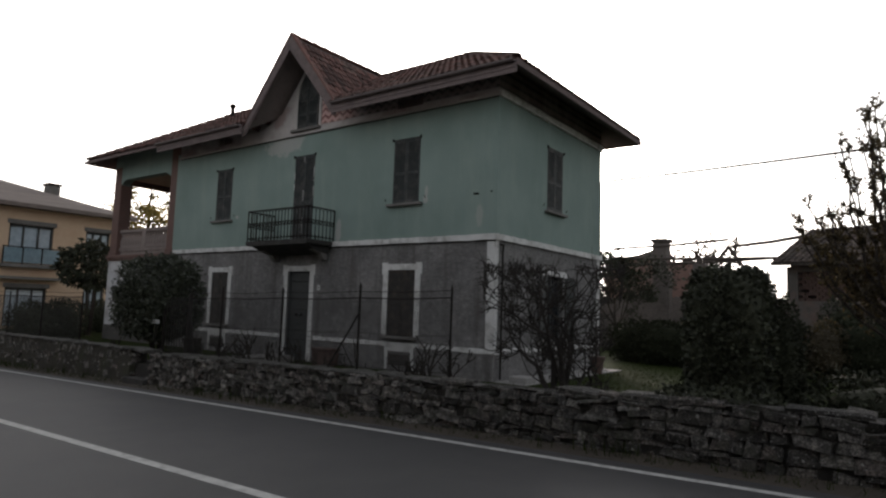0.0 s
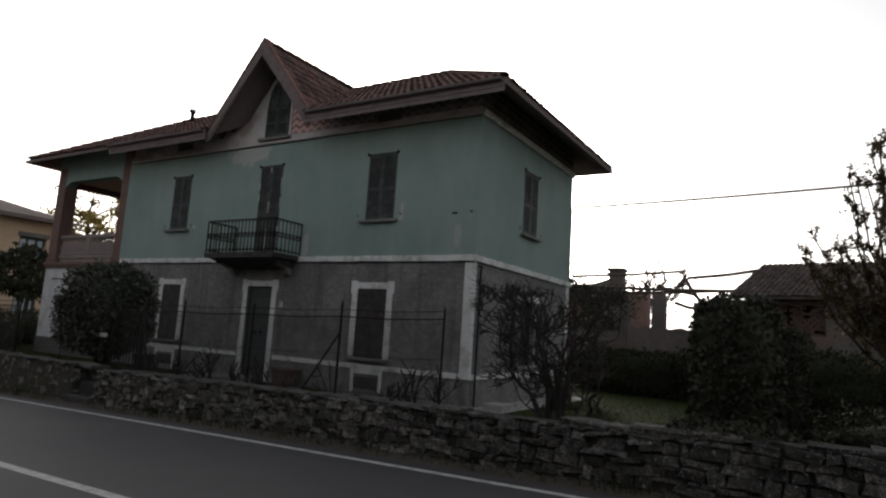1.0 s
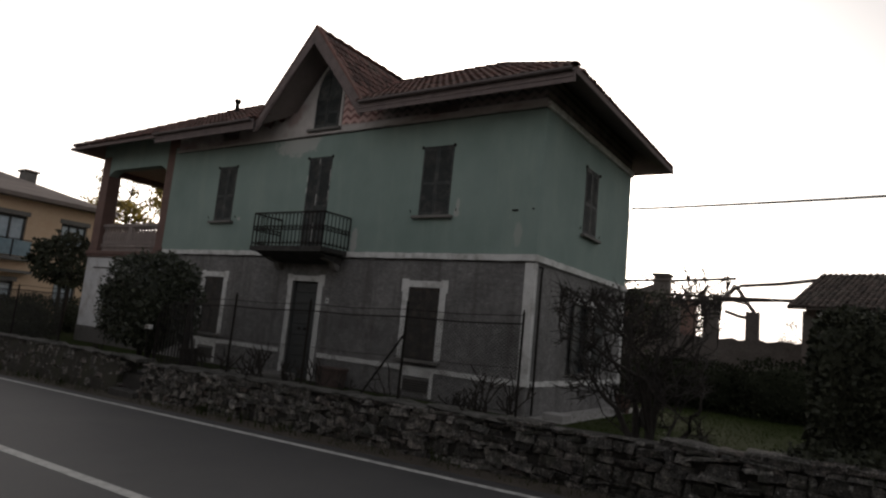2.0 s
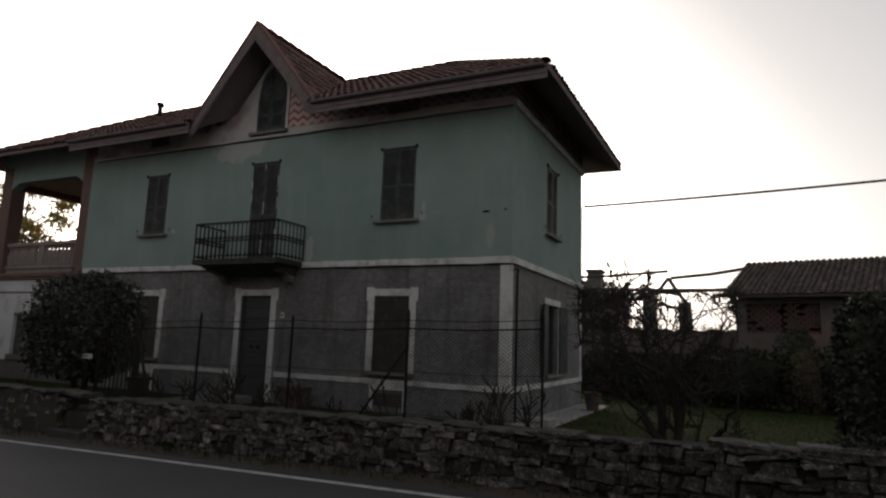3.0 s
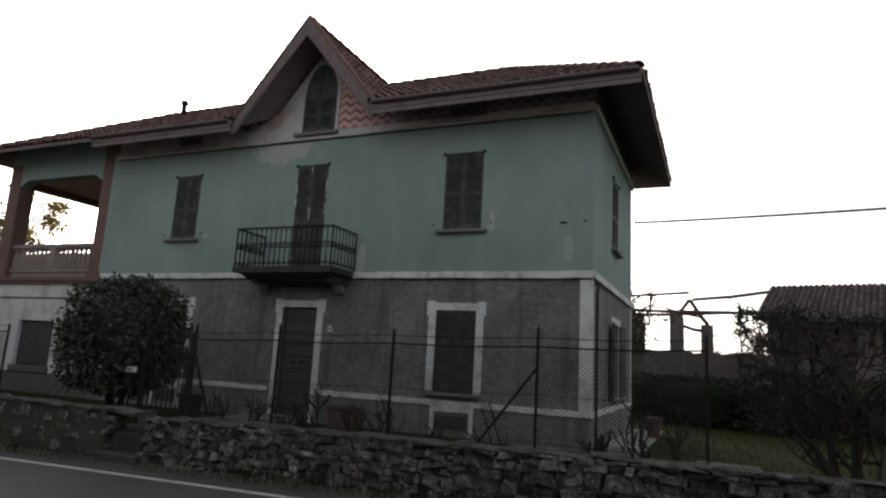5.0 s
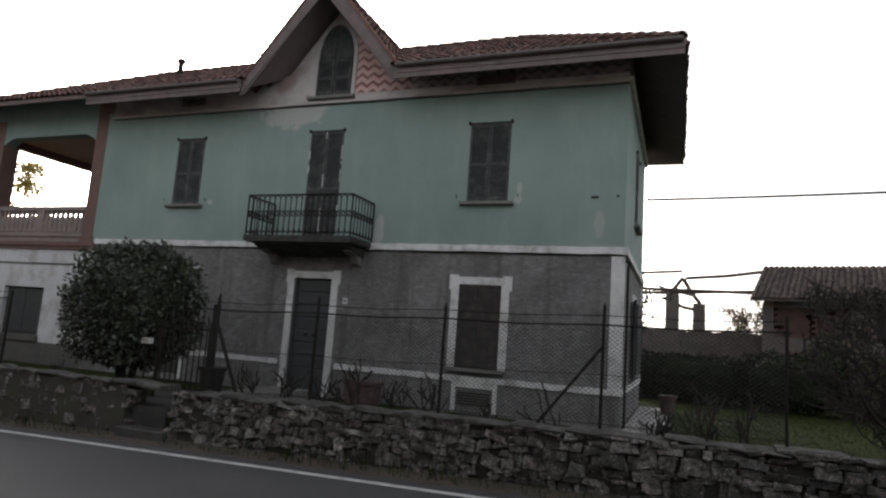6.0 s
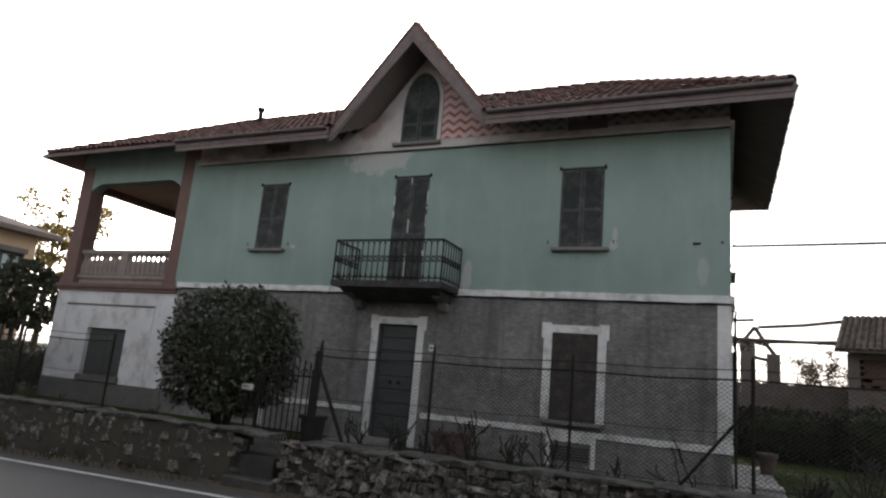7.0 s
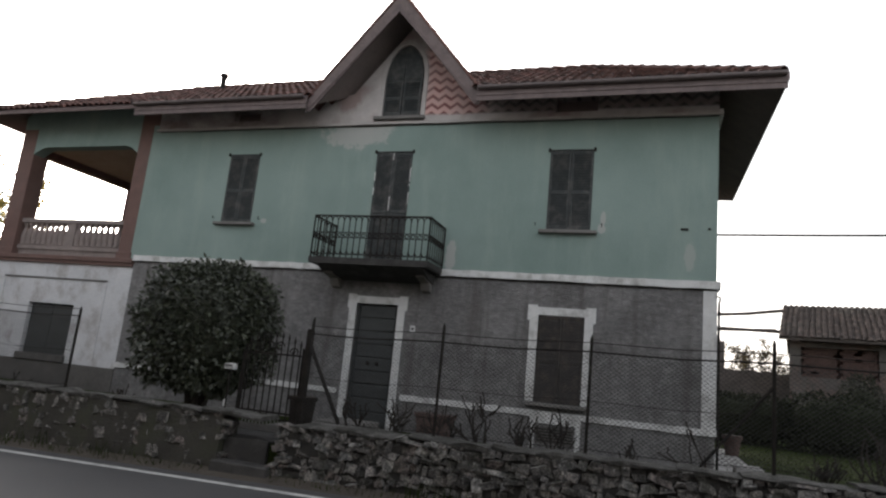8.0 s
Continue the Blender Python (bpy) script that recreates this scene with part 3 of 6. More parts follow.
def slatted(parent, x0, x1, z0, z1, y, frame_at=lambda p: p, paint=None):
    """One shutter leaf: stiles, rails and sloping slats."""
    paint = paint or M_SHUTTER
    leaf = part("shutter", remap(boxed(x0, x1, y + 0.020, y + 0.032, z0, z1), frame_at), paint, parent)
    s = 0.055
    for a, b in ((x0, x0 + s), (x1 - s, x1)):
        part("stile", remap(boxed(a, b, y - 0.012, y + 0.020, z0, z1, bev=0.004), frame_at), paint, leaf)
    mid = z0 + (z1 - z0) * 0.47
    for a, b in ((z0, z0 + 0.09), (mid - 0.04, mid + 0.04), (z1 - 0.07, z1)):
        part("rail", remap(boxed(x0 + s, x1 - s, y - 0.010, y + 0.020, a, b, bev=0.003), frame_at), paint, leaf)
    for lo, hi in ((z0 + 0.09, mid - 0.04), (mid + 0.04, z1 - 0.07)):
        n = int((hi - lo) / 0.055)
        for k in range(n):
            z = lo + (hi - lo) * k / n
            bm = bmesh.new()
            h = (hi - lo) / n
            pts = [(x, yy, zz) for x in (x0 + s, x1 - s) for yy, zz in ((y - 0.016, z), (y - 0.010, z), (y + 0.018, z + h * 0.92), (y + 0.011, z + h * 0.92))]
            v = [bm.verts.new(p) for p in pts]
            for q in ((0, 1, 5, 4), (1, 2, 6, 5), (2, 3, 7, 6), (3, 0, 4, 7), (3, 2, 1, 0), (4, 5, 6, 7)):
                bm.faces.new([v[i] for i in q])
            part("slat", remap(bm, frame_at), paint, leaf)
    return leaf


def remap(bm, fn):
    for v in bm.verts:
        v.co = Vector(fn(tuple(v.co)))
    bmesh.ops.recalc_face_normals(bm, faces=bm.faces)
    return bm


def onto_side(p):
    """From the front wall's frame to the side wall: x runs along y there."""
    return (X1 - (p[1] - Y0), p[0], p[2])


def shutters(x0, x1, z0, z1, sill, knobs=True, fn=lambda p: p, paint=None):
    win = new("window")
    win.parent = house
    tagged(win, "window closed by weathered dark louvred shutters")
    xm = (x0 + x1) / 2
    part("window_frame", remap(prism([(x0, z0), (x1, z0), (x1, z1), (x0, z1), (x0, z0 + 0.001), (x0 + 0.03, z0 + 0.03), (x0 + 0.03, z1 - 0.03), (x1 - 0.03, z1 - 0.03), (x1 - 0.03, z0 + 0.03), (x0 + 0.03, z0 + 0.029)], "y", Y0 + 0.035, Y0 + 0.10), fn), M_SHUTTER, win)
    for a, b in ((x0 + 0.004, xm - 0.004), (xm + 0.004, x1 - 0.004)):
        slatted(win, a, b, z0 + 0.01, z1 - 0.01, Y0 + 0.002, frame_at=fn, paint=paint)
    if knobs:
        part("lintel_rail", remap(boxed(x0 - 0.02, x1 + 0.02, Y0 - 0.03, Y0 - 0.002, z1 - 0.008, z1 + 0.02, bev=0.004), fn), M_SHUTTER, win)
        for u in (x0 - 0.02, x1 + 0.02):
            part("hinge_pin", remap(boxed(u - 0.022, u + 0.022, Y0 - 0.055, Y0 - 0.001, z1 - 0.03, z1 + 0.05, bev=0.008), fn), M_IRON, win)
    if knobs:
        for hx in (x0 - 0.23, x1 + 0.23):
            part("shutter_stay", remap(tubed([(hx, Y0 + 0.03, z0 + 0.10), (hx, Y0 - 0.035, z0 + 0.10), (hx, Y0 - 0.04, z0 + 0.16)], [0.008, 0.009, 0.013], 6), fn), M_IRON, win, "dark iron shutter stay")
    if sill:
        part("window_sill", remap(boxed(x0 - 0.14, x1 + 0.14, Y0 - 0.13, Y0 - 0.002, z0 - 0.075, z0 - 0.004, bev=0.01), fn), M_CONC, win, "dark stone sill")
    return win


for a, b in W_UP:
    shutters(a, b, 4.66, 6.44, True)
bd = shutters(BDOOR[0], BDOOR[1], BDOOR[2], BDOOR[3], False)
rnd = random.Random(5)
for x in (BDOOR[0] + 0.012, (BDOOR[0] + BDOOR[1]) / 2 - 0.014, BDOOR[1] - 0.012):
    z = BDOOR[2] + 0.1
    while z < BDOOR[3] - 0.1:
        h = rnd.uniform(0.05, 0.35)
        if rnd.random() < 0.6:
            part("worn_edge", boxed(x - 0.010, x + 0.010, Y0 - 0.0135, Y0 - 0.0105, z, z + h), M_WHITE, bd, "strip of bare pale wood")
        z += h + rnd.uniform(0.02, 0.25)
for a, b in W_LOW:
    shutters(a, b, 1.08, 2.85, True, knobs=False, paint=M_SHUTTER_LOW)
    surround(a, b, 1.09, 2.85)
shutters(SIDE_UP[0], SIDE_UP[1], 4.66, 6.44, True, fn=onto_side)

# side window on the ground floor, its shutters standing open
sw = new("window")
sw.parent = house
tagged(sw, "ground floor window with shutters standing open")
a, b = SIDE_LOW[0], SIDE_LOW[1]
part("pane", remap(boxed(a, b, Y0 + 0.16, Y0 + 0.17, 1.08, 2.85), onto_side), M_GLASS, sw, "dark glass pane")
for u in (a, (a + b) / 2 - 0.03, b - 0.06):
    part("window_frame", remap(boxed(u, u + 0.06, Y0 + 0.12, Y0 + 0.16, 1.08, 2.85), onto_side), M_DOOR, sw)
for u0, u1, z0, z1 in ((a - 0.17, a, 1.0, 3.0), (b, b + 0.17, 1.0, 3.0), (a, b, 2.85, 3.0)):
    part("surround", remap(boxed(u0, u1, Y0 - 0.03, Y0 - 0.002, z0, z1), onto_side), M_WHITE, sw, "white stucco surround")
part("window_sill", remap(boxed(a - 0.15, b + 0.15, Y0 - 0.12, Y0 - 0.002, 1.0, 1.075, bev=0.01), onto_side), M_CONC, sw)
for hinge, s in ((a, -1), (b, 1)):
    def swung(p, hinge=hinge, s=s):
        u, d = p[0], p[1] - Y0
        ang = radians(7)
        return (X1 + 0.04 + u * math.sin(ang) + d * math.cos(ang), hinge + s * (u * math.cos(ang) - d * math.sin(ang)), p[2])
    slatted(sw, 0.0, 0.53, 1.09, 2.84, Y0, frame_at=swung)

# front door
surround(DOOR[0], DOOR[1], HOUSE_Z, DOOR[3])
door = part("door", boxed(DOOR[0], DOOR[1], Y0 + 0.10, Y0 + 0.15, HOUSE_Z, DOOR[3] - 0.02), M_DOOR, house, "dark green-grey boarded front door, closed")
for k in range(9):
    z = HOUSE_Z + 0.06 + k * 0.295
    part("board", boxed(DOOR[0] + 0.07, DOOR[1] - 0.07, Y0 + 0.075, Y0 + 0.10, z, z + 0.27, bev=0.012), M_DOOR, door)
for u in (DOOR[0], DOOR[1] - 0.06):
    part("door_frame", boxed(u, u + 0.06, Y0 + 0.05, Y0 + 0.10, HOUSE_Z, DOOR[3]), M_DOOR, door)
for u in (-15.17, -14.95):
    bm = bmesh.new()
    bmesh.ops.create_uvsphere(bm, u_segments=12, v_segments=8, radius=0.045, matrix=Matrix.Translation((u, Y0 + 0.055, 1.52)))
    part("knob", bm, M_IRON, door, "dark iron knob", True)
part("doorstep", boxed(DOOR[0] - 0.25, DOOR[1] + 0.25, Y0 - 0.45, Y0 - 0.035, -0.1, HOUSE_Z + 0.02, bev=0.015), M_CONC, house, "worn stone doorstep")
plate = part("number_plate", boxed(-14.32 + 0.10, -14.20 + 0.10, Y0 - 0.012, Y0 - 0.001, 2.28, 2.42, bev=0.003), M_WHITE, house, "small white enamel plate")
part("plate_bar", boxed(-14.19, -14.13, Y0 - 0.015, Y0 - 0.0125, 2.33, 2.37), M_IRON, plate)

# frieze vents
for a, b, c, d in ((-19.75, -18.95, 7.38, 7.66), (-11.33, -10.42, 7.34, 7.66)):
    part("vent_opening", boxed(a, b, Y0 + 0.20, Y0 + 0.22, c, d), M_SOFFIT, house, "dark attic vent")

# gable wall with the pointed window
GX, GZ, GY = -14.93, 10.0, 12.1
GSLOPE = 1.215


def arch(xc, half, z0, zs, zt, n=10):
    """A pointed arch: straight to the spring at zs, then two arcs to the point at zt."""
    pts = [(xc - half, z0), (xc - half, zs)]
    for i in range(1, n):
        t = i / n
        pts.append((xc - half * math.cos(t * math.pi / 2) ** 1.15, zs + (zt - zs) * math.sin(t * math.pi / 2) ** 0.95))
    left = pts
    right = [(2 * xc - x, z) for x, z in reversed(left)]
    return left + [(xc, zt)] + right


AX = -15.02
inner = arch(AX, 0.50, 7.33, 8.35, 9.22)
bm = bmesh.new()
# gable wall as a strip between the arch and the roof slope, front and reveal


def slope_z(x, drop=0.30):
    return GZ - drop - GSLOPE * abs(x - GX)


cols = sorted({GX - 1.50 + 0.1 * i for i in range(31)} | {AX - 0.5, AX + 0.5, AX})


def arch_z(x):
    for (xa, za), (xb, zb) in zip(inner, inner[1:]):
        if xa <= x <= xb and xb > xa:
            return za + (zb - za) * (x - xa) / (xb - xa)
    return 7.33


for xa, xb in zip(cols, cols[1:]):
    la, lb = (7.98, 7.98)
    if AX - 0.501 < (xa + xb) / 2 < AX + 0.501:
        la, lb = max(arch_z(xa), 7.98), max(arch_z(xb), 7.98)
        if abs(xa - (AX - 0.5)) < 1e-6:
            la = 8.35
        if abs(xb - (AX + 0.5)) < 1e-6:
            lb = 8.35
    ha, hb = slope_z(xa), slope_z(xb)
    if ha <= la and hb <= lb:
        continue
    bm.faces.new([bm.verts.new(p) for p in ((xa, Y0, la), (xb, Y0, lb), (xb, Y0, max(hb, lb)), (xa, Y0, max(ha, la)))])
bmesh.ops.remove_doubles(bm, verts=bm.verts, dist=1e-4)
bmesh.ops.dissolve_degenerate(bm, edges=bm.edges, dist=1e-4)
ext = bmesh.ops.extrude_face_region(bm, geom=list(bm.faces))
for v in [g for g in ext["geom"] if isinstance(g, bmesh.types.BMVert)]:
    v.co.y += 0.35
bmesh.ops.recalc_face_normals(bm, faces=bm.faces)
part("gable_wall", bm, M_FRIEZE, house, "pale gable wall with faded pink painted waves")
aw = new("window")
aw.parent = house
tagged(aw, "pointed attic window closed by dark shutters")
part("shutter_panel", prism(arch(AX, 0.48, 7.36, 8.35, 9.19), "y", Y0 - 0.012, Y0 - 0.002), M_SHUTTER, aw)
for s in (-1, 1):
    x0, x1 = (AX - 0.47, AX - 0.01) if s < 0 else (AX + 0.01, AX + 0.47)
    slatted(aw, x0, x1, 7.38, 8.30, Y0 - 0.036)
    part("upper_board", prism([(AX + s * 0.02, 8.32), (AX + s * 0.46, 8.32), (AX + s * 0.45, 8.5), (AX + s * 0.36, 8.78), (AX + s * 0.2, 9.02), (AX + s * 0.02, 9.14)], "y", Y0 - 0.034, Y0 - 0.012), M_SHUTTER, aw)
ring_o, ring_i = arch(AX, 0.60, 7.33, 8.35, 9.35), arch(AX, 0.50, 7.33, 8.35, 9.22)
bm = bmesh.new()
lay = [[bm.verts.new((x, y, z)) for x, z in r] for r, y in ((ring_o, Y0 - 0.03), (ring_i, Y0 - 0.03), (ring_i, Y0 - 0.001), (ring_o, Y0 - 0.001))]
for q in range(4):
    A, B = lay[q], lay[(q + 1) % 4]
    for i in range(len(A) - 1):
        bm.faces.new((A[i], A[i + 1], B[i + 1], B[i]))
bmesh.ops.recalc_face_normals(bm, faces=bm.faces)
part("surround", bm, M_MOULD, aw, "pale pointed moulding")
part("window_sill", boxed(AX - 0.66, AX + 0.64, Y0 - 0.16, Y0 - 0.052, 7.25, 7.33, bev=0.01), M_CONC, aw, "dark stone sill")

# ---- balcony ----
BX0, BX1, BY, BZ = -16.34, -13.62, 11.97, 3.70
balcony = part("balcony", prism([(BX0, BZ - 0.14), (BX0 - 0.03, BZ - 0.10), (BX0 - 0.03, BZ), (BX1 + 0.03, BZ), (BX1 + 0.03, BZ - 0.10), (BX1, BZ - 0.14)], "y", BY - 0.03, Y0 - 0.072), M_BLACK_CONC, house, "blackened concrete balcony with an iron railing")
part("underside", prism([(BY + 0.06, BZ - 0.14), (Y0 - 0.072, BZ - 0.14), (Y0 - 0.072, BZ - 0.36), (BY + 0.55, BZ - 0.30)], "x", BX0 + 0.12, BX1 - 0.12), M_BLACK_CONC, balcony)
for u in (BX0 + 0.16, BX1 - 0.36):
    part("bracket", prism([(BY + 0.35, BZ - 0.14), (Y0 - 0.072, BZ - 0.14), (Y0 - 0.072, BZ - 0.56), (Y0 - 0.22, BZ - 0.52), (Y0 - 0.32, BZ - 0.36), (BY + 0.4, BZ - 0.28)], "x", u, u + 0.2), M_CONC, balcony, "moulded concrete bracket")
RT = BZ + 0.93


def rail_line(p0, p1, n):
    """A run of balcony railing: rails, bars, arches under the top rail and small rings at mid-height."""
    p0, p1 = Vector(p0), Vector(p1)
    run = part("railing", tubed([p0 + Vector((0, 0, RT)), p1 + Vector((0, 0, RT))], 0.018, 6), M_IRON, balcony)
    for z in (BZ + 0.07, BZ + 0.44, BZ + 0.56):
        part("rail", tubed([p0 + Vector((0, 0, z)), p1 + Vector((0, 0, z))], 0.009, 4), M_IRON, run)
    step = (p1 - p0) / n
    for i in range(n + 1):
        p = p0 + step * i
        thick = 0.02 if i in (0, n) else 0.0125
        part("bar", tubed([p + Vector((0, 0, BZ)), p + Vector((0, 0, RT if i in (0, n) else RT - 0.11))], thick, 5), M_IRON, run)
    for i in range(n):
        a, b = p0 + step * i, p0 + step * (i + 1)
        mid, half = (a + b) / 2, (b - a) / 2
        for zc, s in ((RT - 0.11, 1), (BZ + 0.17, -1)):
            pts = [mid + half * math.cos(t) + Vector((0, 0, zc + s * 0.095 * math.sin(t))) for t in (math.pi * k / 6 for k in range(7))]
            part("arch", tubed(pts, 0.0135, 4), M_IRON, run)
        pts = [mid + half * 0.55 * math.cos(t) + Vector((0, 0, BZ + 0.50 + 0.045 * math.sin(t))) for t in (2 * math.pi * k / 8 for k in range(9))]
        part("ring", tubed(pts, 0.0125, 4), M_IRON, run)


rail_line((BX0, BY, 0), (BX1, BY, 0), 19)
rail_line((BX0, BY, 0), (BX0, Y0 - 0.02, 0), 7)
rail_line((BX1, BY, 0), (BX1, Y0 - 0.02, 0), 7)

# ---- loggia and store room wing ----
LX0 = -27.15
wing_win = (-25.52, -23.90, 0.80, 2.28)
part("wall", wall(LX0, X0 - 0.002, 0.74, 3.47, Y0 + 0.004, Y0 + 0.35, [wing_win]), M_GARAGE, house, "pale whitewashed ground floor wall, stained")
part("wall", wall(LX0, X0 - 0.002, -0.4, 0.74, Y0 - 0.02, Y0 + 0.35, ()), M_PLINTH, house, "dark plinth of the wing")
part("wall", wall(Y0 + 0.35, 17.6, -0.4, 3.47, LX0, LX0 + 0.35, (), "y"), M_GARAGE, house, "pale whitewashed side wall")
part("wall", wall(LX0, X0, -0.4, 3.47, 17.6, 17.9, ()), M_GARAGE, house, "plain rear wall of the wing")
for u0, u1, z0, z1 in ((-26.62, -22.9, 2.94, 2.99), (-26.62, -26.58, 0.9, 2.94), (-22.94, -22.9, 0.9, 2.94)):
    part("panel_moulding", boxed(u0, u1, Y0 - 0.012, Y0 + 0.002, z0, z1), M_PLINTH if u1 - u0 > 1 else M_GARAGE, house)
part("loggia_floor", boxed(LX0 - 0.06, X0 - 0.003, Y0 - 0.10, 17.9, 3.47, 3.60, bev=0.012), M_BROWN, house, "brown moulded floor edge of the loggia")
part("floor_moulding", boxed(LX0 - 0.03, X0 - 0.003, Y0 - 0.06, Y0 + 0.003, 3.38, 3.47, bev=0.01), M_BROWN, house, "brown moulding under the loggia floor")
part("loggia_ceiling", boxed(LX0 + 0.3, X0 - 0.003, Y0 + 0.34, 17.6, 6.92, 6.99), M_CEIL, house, "tan plastered loggia ceiling")
part("wall", wall(LX0 + 0.3, X0, 3.60, 7.9, 17.6, 17.9, ()), M_GREEN, house, "green rear wall of the loggia")
ww = new("window")
ww.parent = house
tagged(ww, "store room window closed by plain dark shutters")
part("shutter", boxed(wing_win[0] + 0.04, -24.72, Y0 + 0.10, Y0 + 0.14, 0.92, 2.24, bev=0.006), M_DOOR, ww)
part("shutter", boxed(-24.70, wing_win[1] - 0.04, Y0 + 0.10, Y0 + 0.14, 0.92, 2.24, bev=0.006), M_DOOR, ww)
for z in (1.0, 1.25, 1.9, 2.1):
    part("rail", boxed(wing_win[0] + 0.08, wing_win[1] - 0.08, Y0 + 0.085, Y0 + 0.10, z, z + 0.05), M_DOOR, ww)
part("window_sill", boxed(wing_win[0] - 0.05, wing_win[1] + 0.05, Y0 - 0.08, Y0 + 0.14, 0.75, 0.92, bev=0.01), M_PLINTH, ww)
for u0, u1, v0, v1 in ((LX0, LX0 + 0.55, Y0, Y0 + 0.5), (-22.77, -22.33, Y0, Y0 + 0.45), (LX0, LX0 + 0.5, 17.1, 17.6)):
    part("pillar", boxed(u0, u1, v0, v1, 3.60, 7.35, bev=0.01), M_BROWN, house, "brown painted loggia pillar")
    part("pillar_base", boxed(u0 - 0.03, u1 + 0.03, v0 - 0.03, v1 + 0.03, 3.60, 3.78, bev=0.01), M_BROWN, house)
xa, xb = LX0 + 0.55, -22.77
poly = [(xa, 7.9), (xa, 6.58), (xa + 0.12, 6.66), (xa + 0.32, 6.76), (xa + 0.45, 6.79), (xb - 0.45, 6.79), (xb - 0.32, 6.76), (xb - 0.12, 6.66), (xb, 6.58), (xb, 7.9)]
part("beam", prism(poly, "y", Y0 + 0.01, Y0 + 0.34), M_GREEN, house, "green lintel with rounded corners")
part("beam", boxed(LX0 + 0.02, LX0 + 0.33, Y0 + 0.5, 17.1, 6.70, 7.9), M_BROWN, house)
part("wall", boxed(LX0, LX0 + 0.55, Y0 + 0.005, Y0 + 0.34, 7.35, 7.9), M_GREEN, house)
part("wall", boxed(-22.77, X0, Y0 + 0.005, Y0 + 0.34, 7.35, 7.98), M_BROWN, house)
part("wall", boxed(-22.33, X0, Y0 + 0.005, Y0 + 0.34, 3.60, 7.35), M_GREEN, house)


def baluster_mesh():
    prof = [(0.09, 0.0), (0.09, 0.05), (0.07, 0.07), (0.10, 0.16), (0.095, 0.28), (0.06, 0.42), (0.04, 0.49), (0.075, 0.55), (0.08, 0.60)]
    bm = bmesh.new()
    rings = [[bm.verts.new((r * math.cos(a), r * math.sin(a), z)) for a in (2 * math.pi * k / 6 for k in range(6))] for r, z in prof]
    for A, B in zip(rings, rings[1:]):
        for k in range(6):
            bm.faces.new((A[k], A[(k + 1) % 6], B[(k + 1) % 6], B[k]))
    return from_bm("baluster", bm, M_BALUSTER, True)


M_BALUSTER = surface("baluster_stone", (0.17, 0.14, 0.13), (0.27, 0.225, 0.21), 4, 40, dirt=(0.16, 0.13, 0.12))
BAL = baluster_mesh()


def balustrade(p0, p1, n, pier):
    p0, p1 = Vector(p0), Vector(p1)
    d = (p1 - p0).normalized()
    side = Vector((-d.y, d.x, 0)) * 0.09

    def bar(name, z0, z1, w, a=p0, b=p1, parent=None):
        bm = bmesh.new()
        s = side * w
        vs = [bm.verts.new(p + Vector((0, 0, z))) for z in (z0, z1) for p in (a - s, b - s, b + s, a + s)]
        for q in ((3, 2, 1, 0), (4, 5, 6, 7), (0, 1, 5, 4), (1, 2, 6, 5), (2, 3, 7, 6), (3, 0, 4, 7)):
            bm.faces.new([vs[i] for i in q])
        return part(name, bm, M_BALUSTER, parent or house)
    rail = bar("balustrade", 4.55, 4.67, 1.2)
    tagged(rail, "weathered stone loggia balustrade")
    bar("bottom_rail", 3.78, 3.90, 1.1, parent=rail)
    bar("kick", 3.60, 3.78, 0.6, parent=rail)
    for i in range(n):
        p = p0 + (p1 - p0) * (i + 0.5) / n
        if pier and abs(i - (n - 1) / 2) < 0.6:
            bar("pier", 3.90, 4.55, 1.0, p - d * 0.14, p + d * 0.14, rail)
            continue
        piece("baluster", BAL, rail, pose(p.x, p.y, 3.92) @ Matrix.Diagonal((1, 1, 1.04, 1)))


balustrade((LX0 + 0.55, Y0 + 0.22, 0), (-22.77, Y0 + 0.22, 0), 19, True)
part("parapet", boxed(LX0 + 0.06, LX0 + 0.34, Y0 + 0.5, 17.1, 3.60, 4.40, bev=0.012), M_BROWN, house, "low solid parapet of the loggia")

# ---- roof ----
roof = new("roof")
roof.parent = house
tagged(roof, "red clay tiled hip roof with wide timber eaves")
C_FR, C_FL = Vector((EAVE_R, EAVE_F, EAVE_Z)), Vector((EAVE_L, EAVE_F, EAVE_Z))
C_BR, C_BL = Vector((EAVE_R, EAVE_B, EAVE_Z)), Vector((EAVE_L, EAVE_B, EAVE_Z))
HALF = RIDGE_Y - EAVE_F
R_R, R_L = Vector((EAVE_R - HALF, RIDGE_Y, RIDGE_Z)), Vector((EAVE_L + HALF, RIDGE_Y, RIDGE_Z))
# the front slope is left open where the gable stands in it
G_L, G_R = -17.02, -12.86


def shell(name, polys, material, lift, thick, label=""):
    bm = bmesh.new()
    for poly in polys:
        for s, rev in ((0.0, False), (-thick, True)):
            vs = [bm.verts.new(Vector(p) + Vector((0, 0, lift + s))) for p in poly]
            bm.faces.new(vs[::-1] if rev else vs)
    return part(name, bm, material, roof, label)


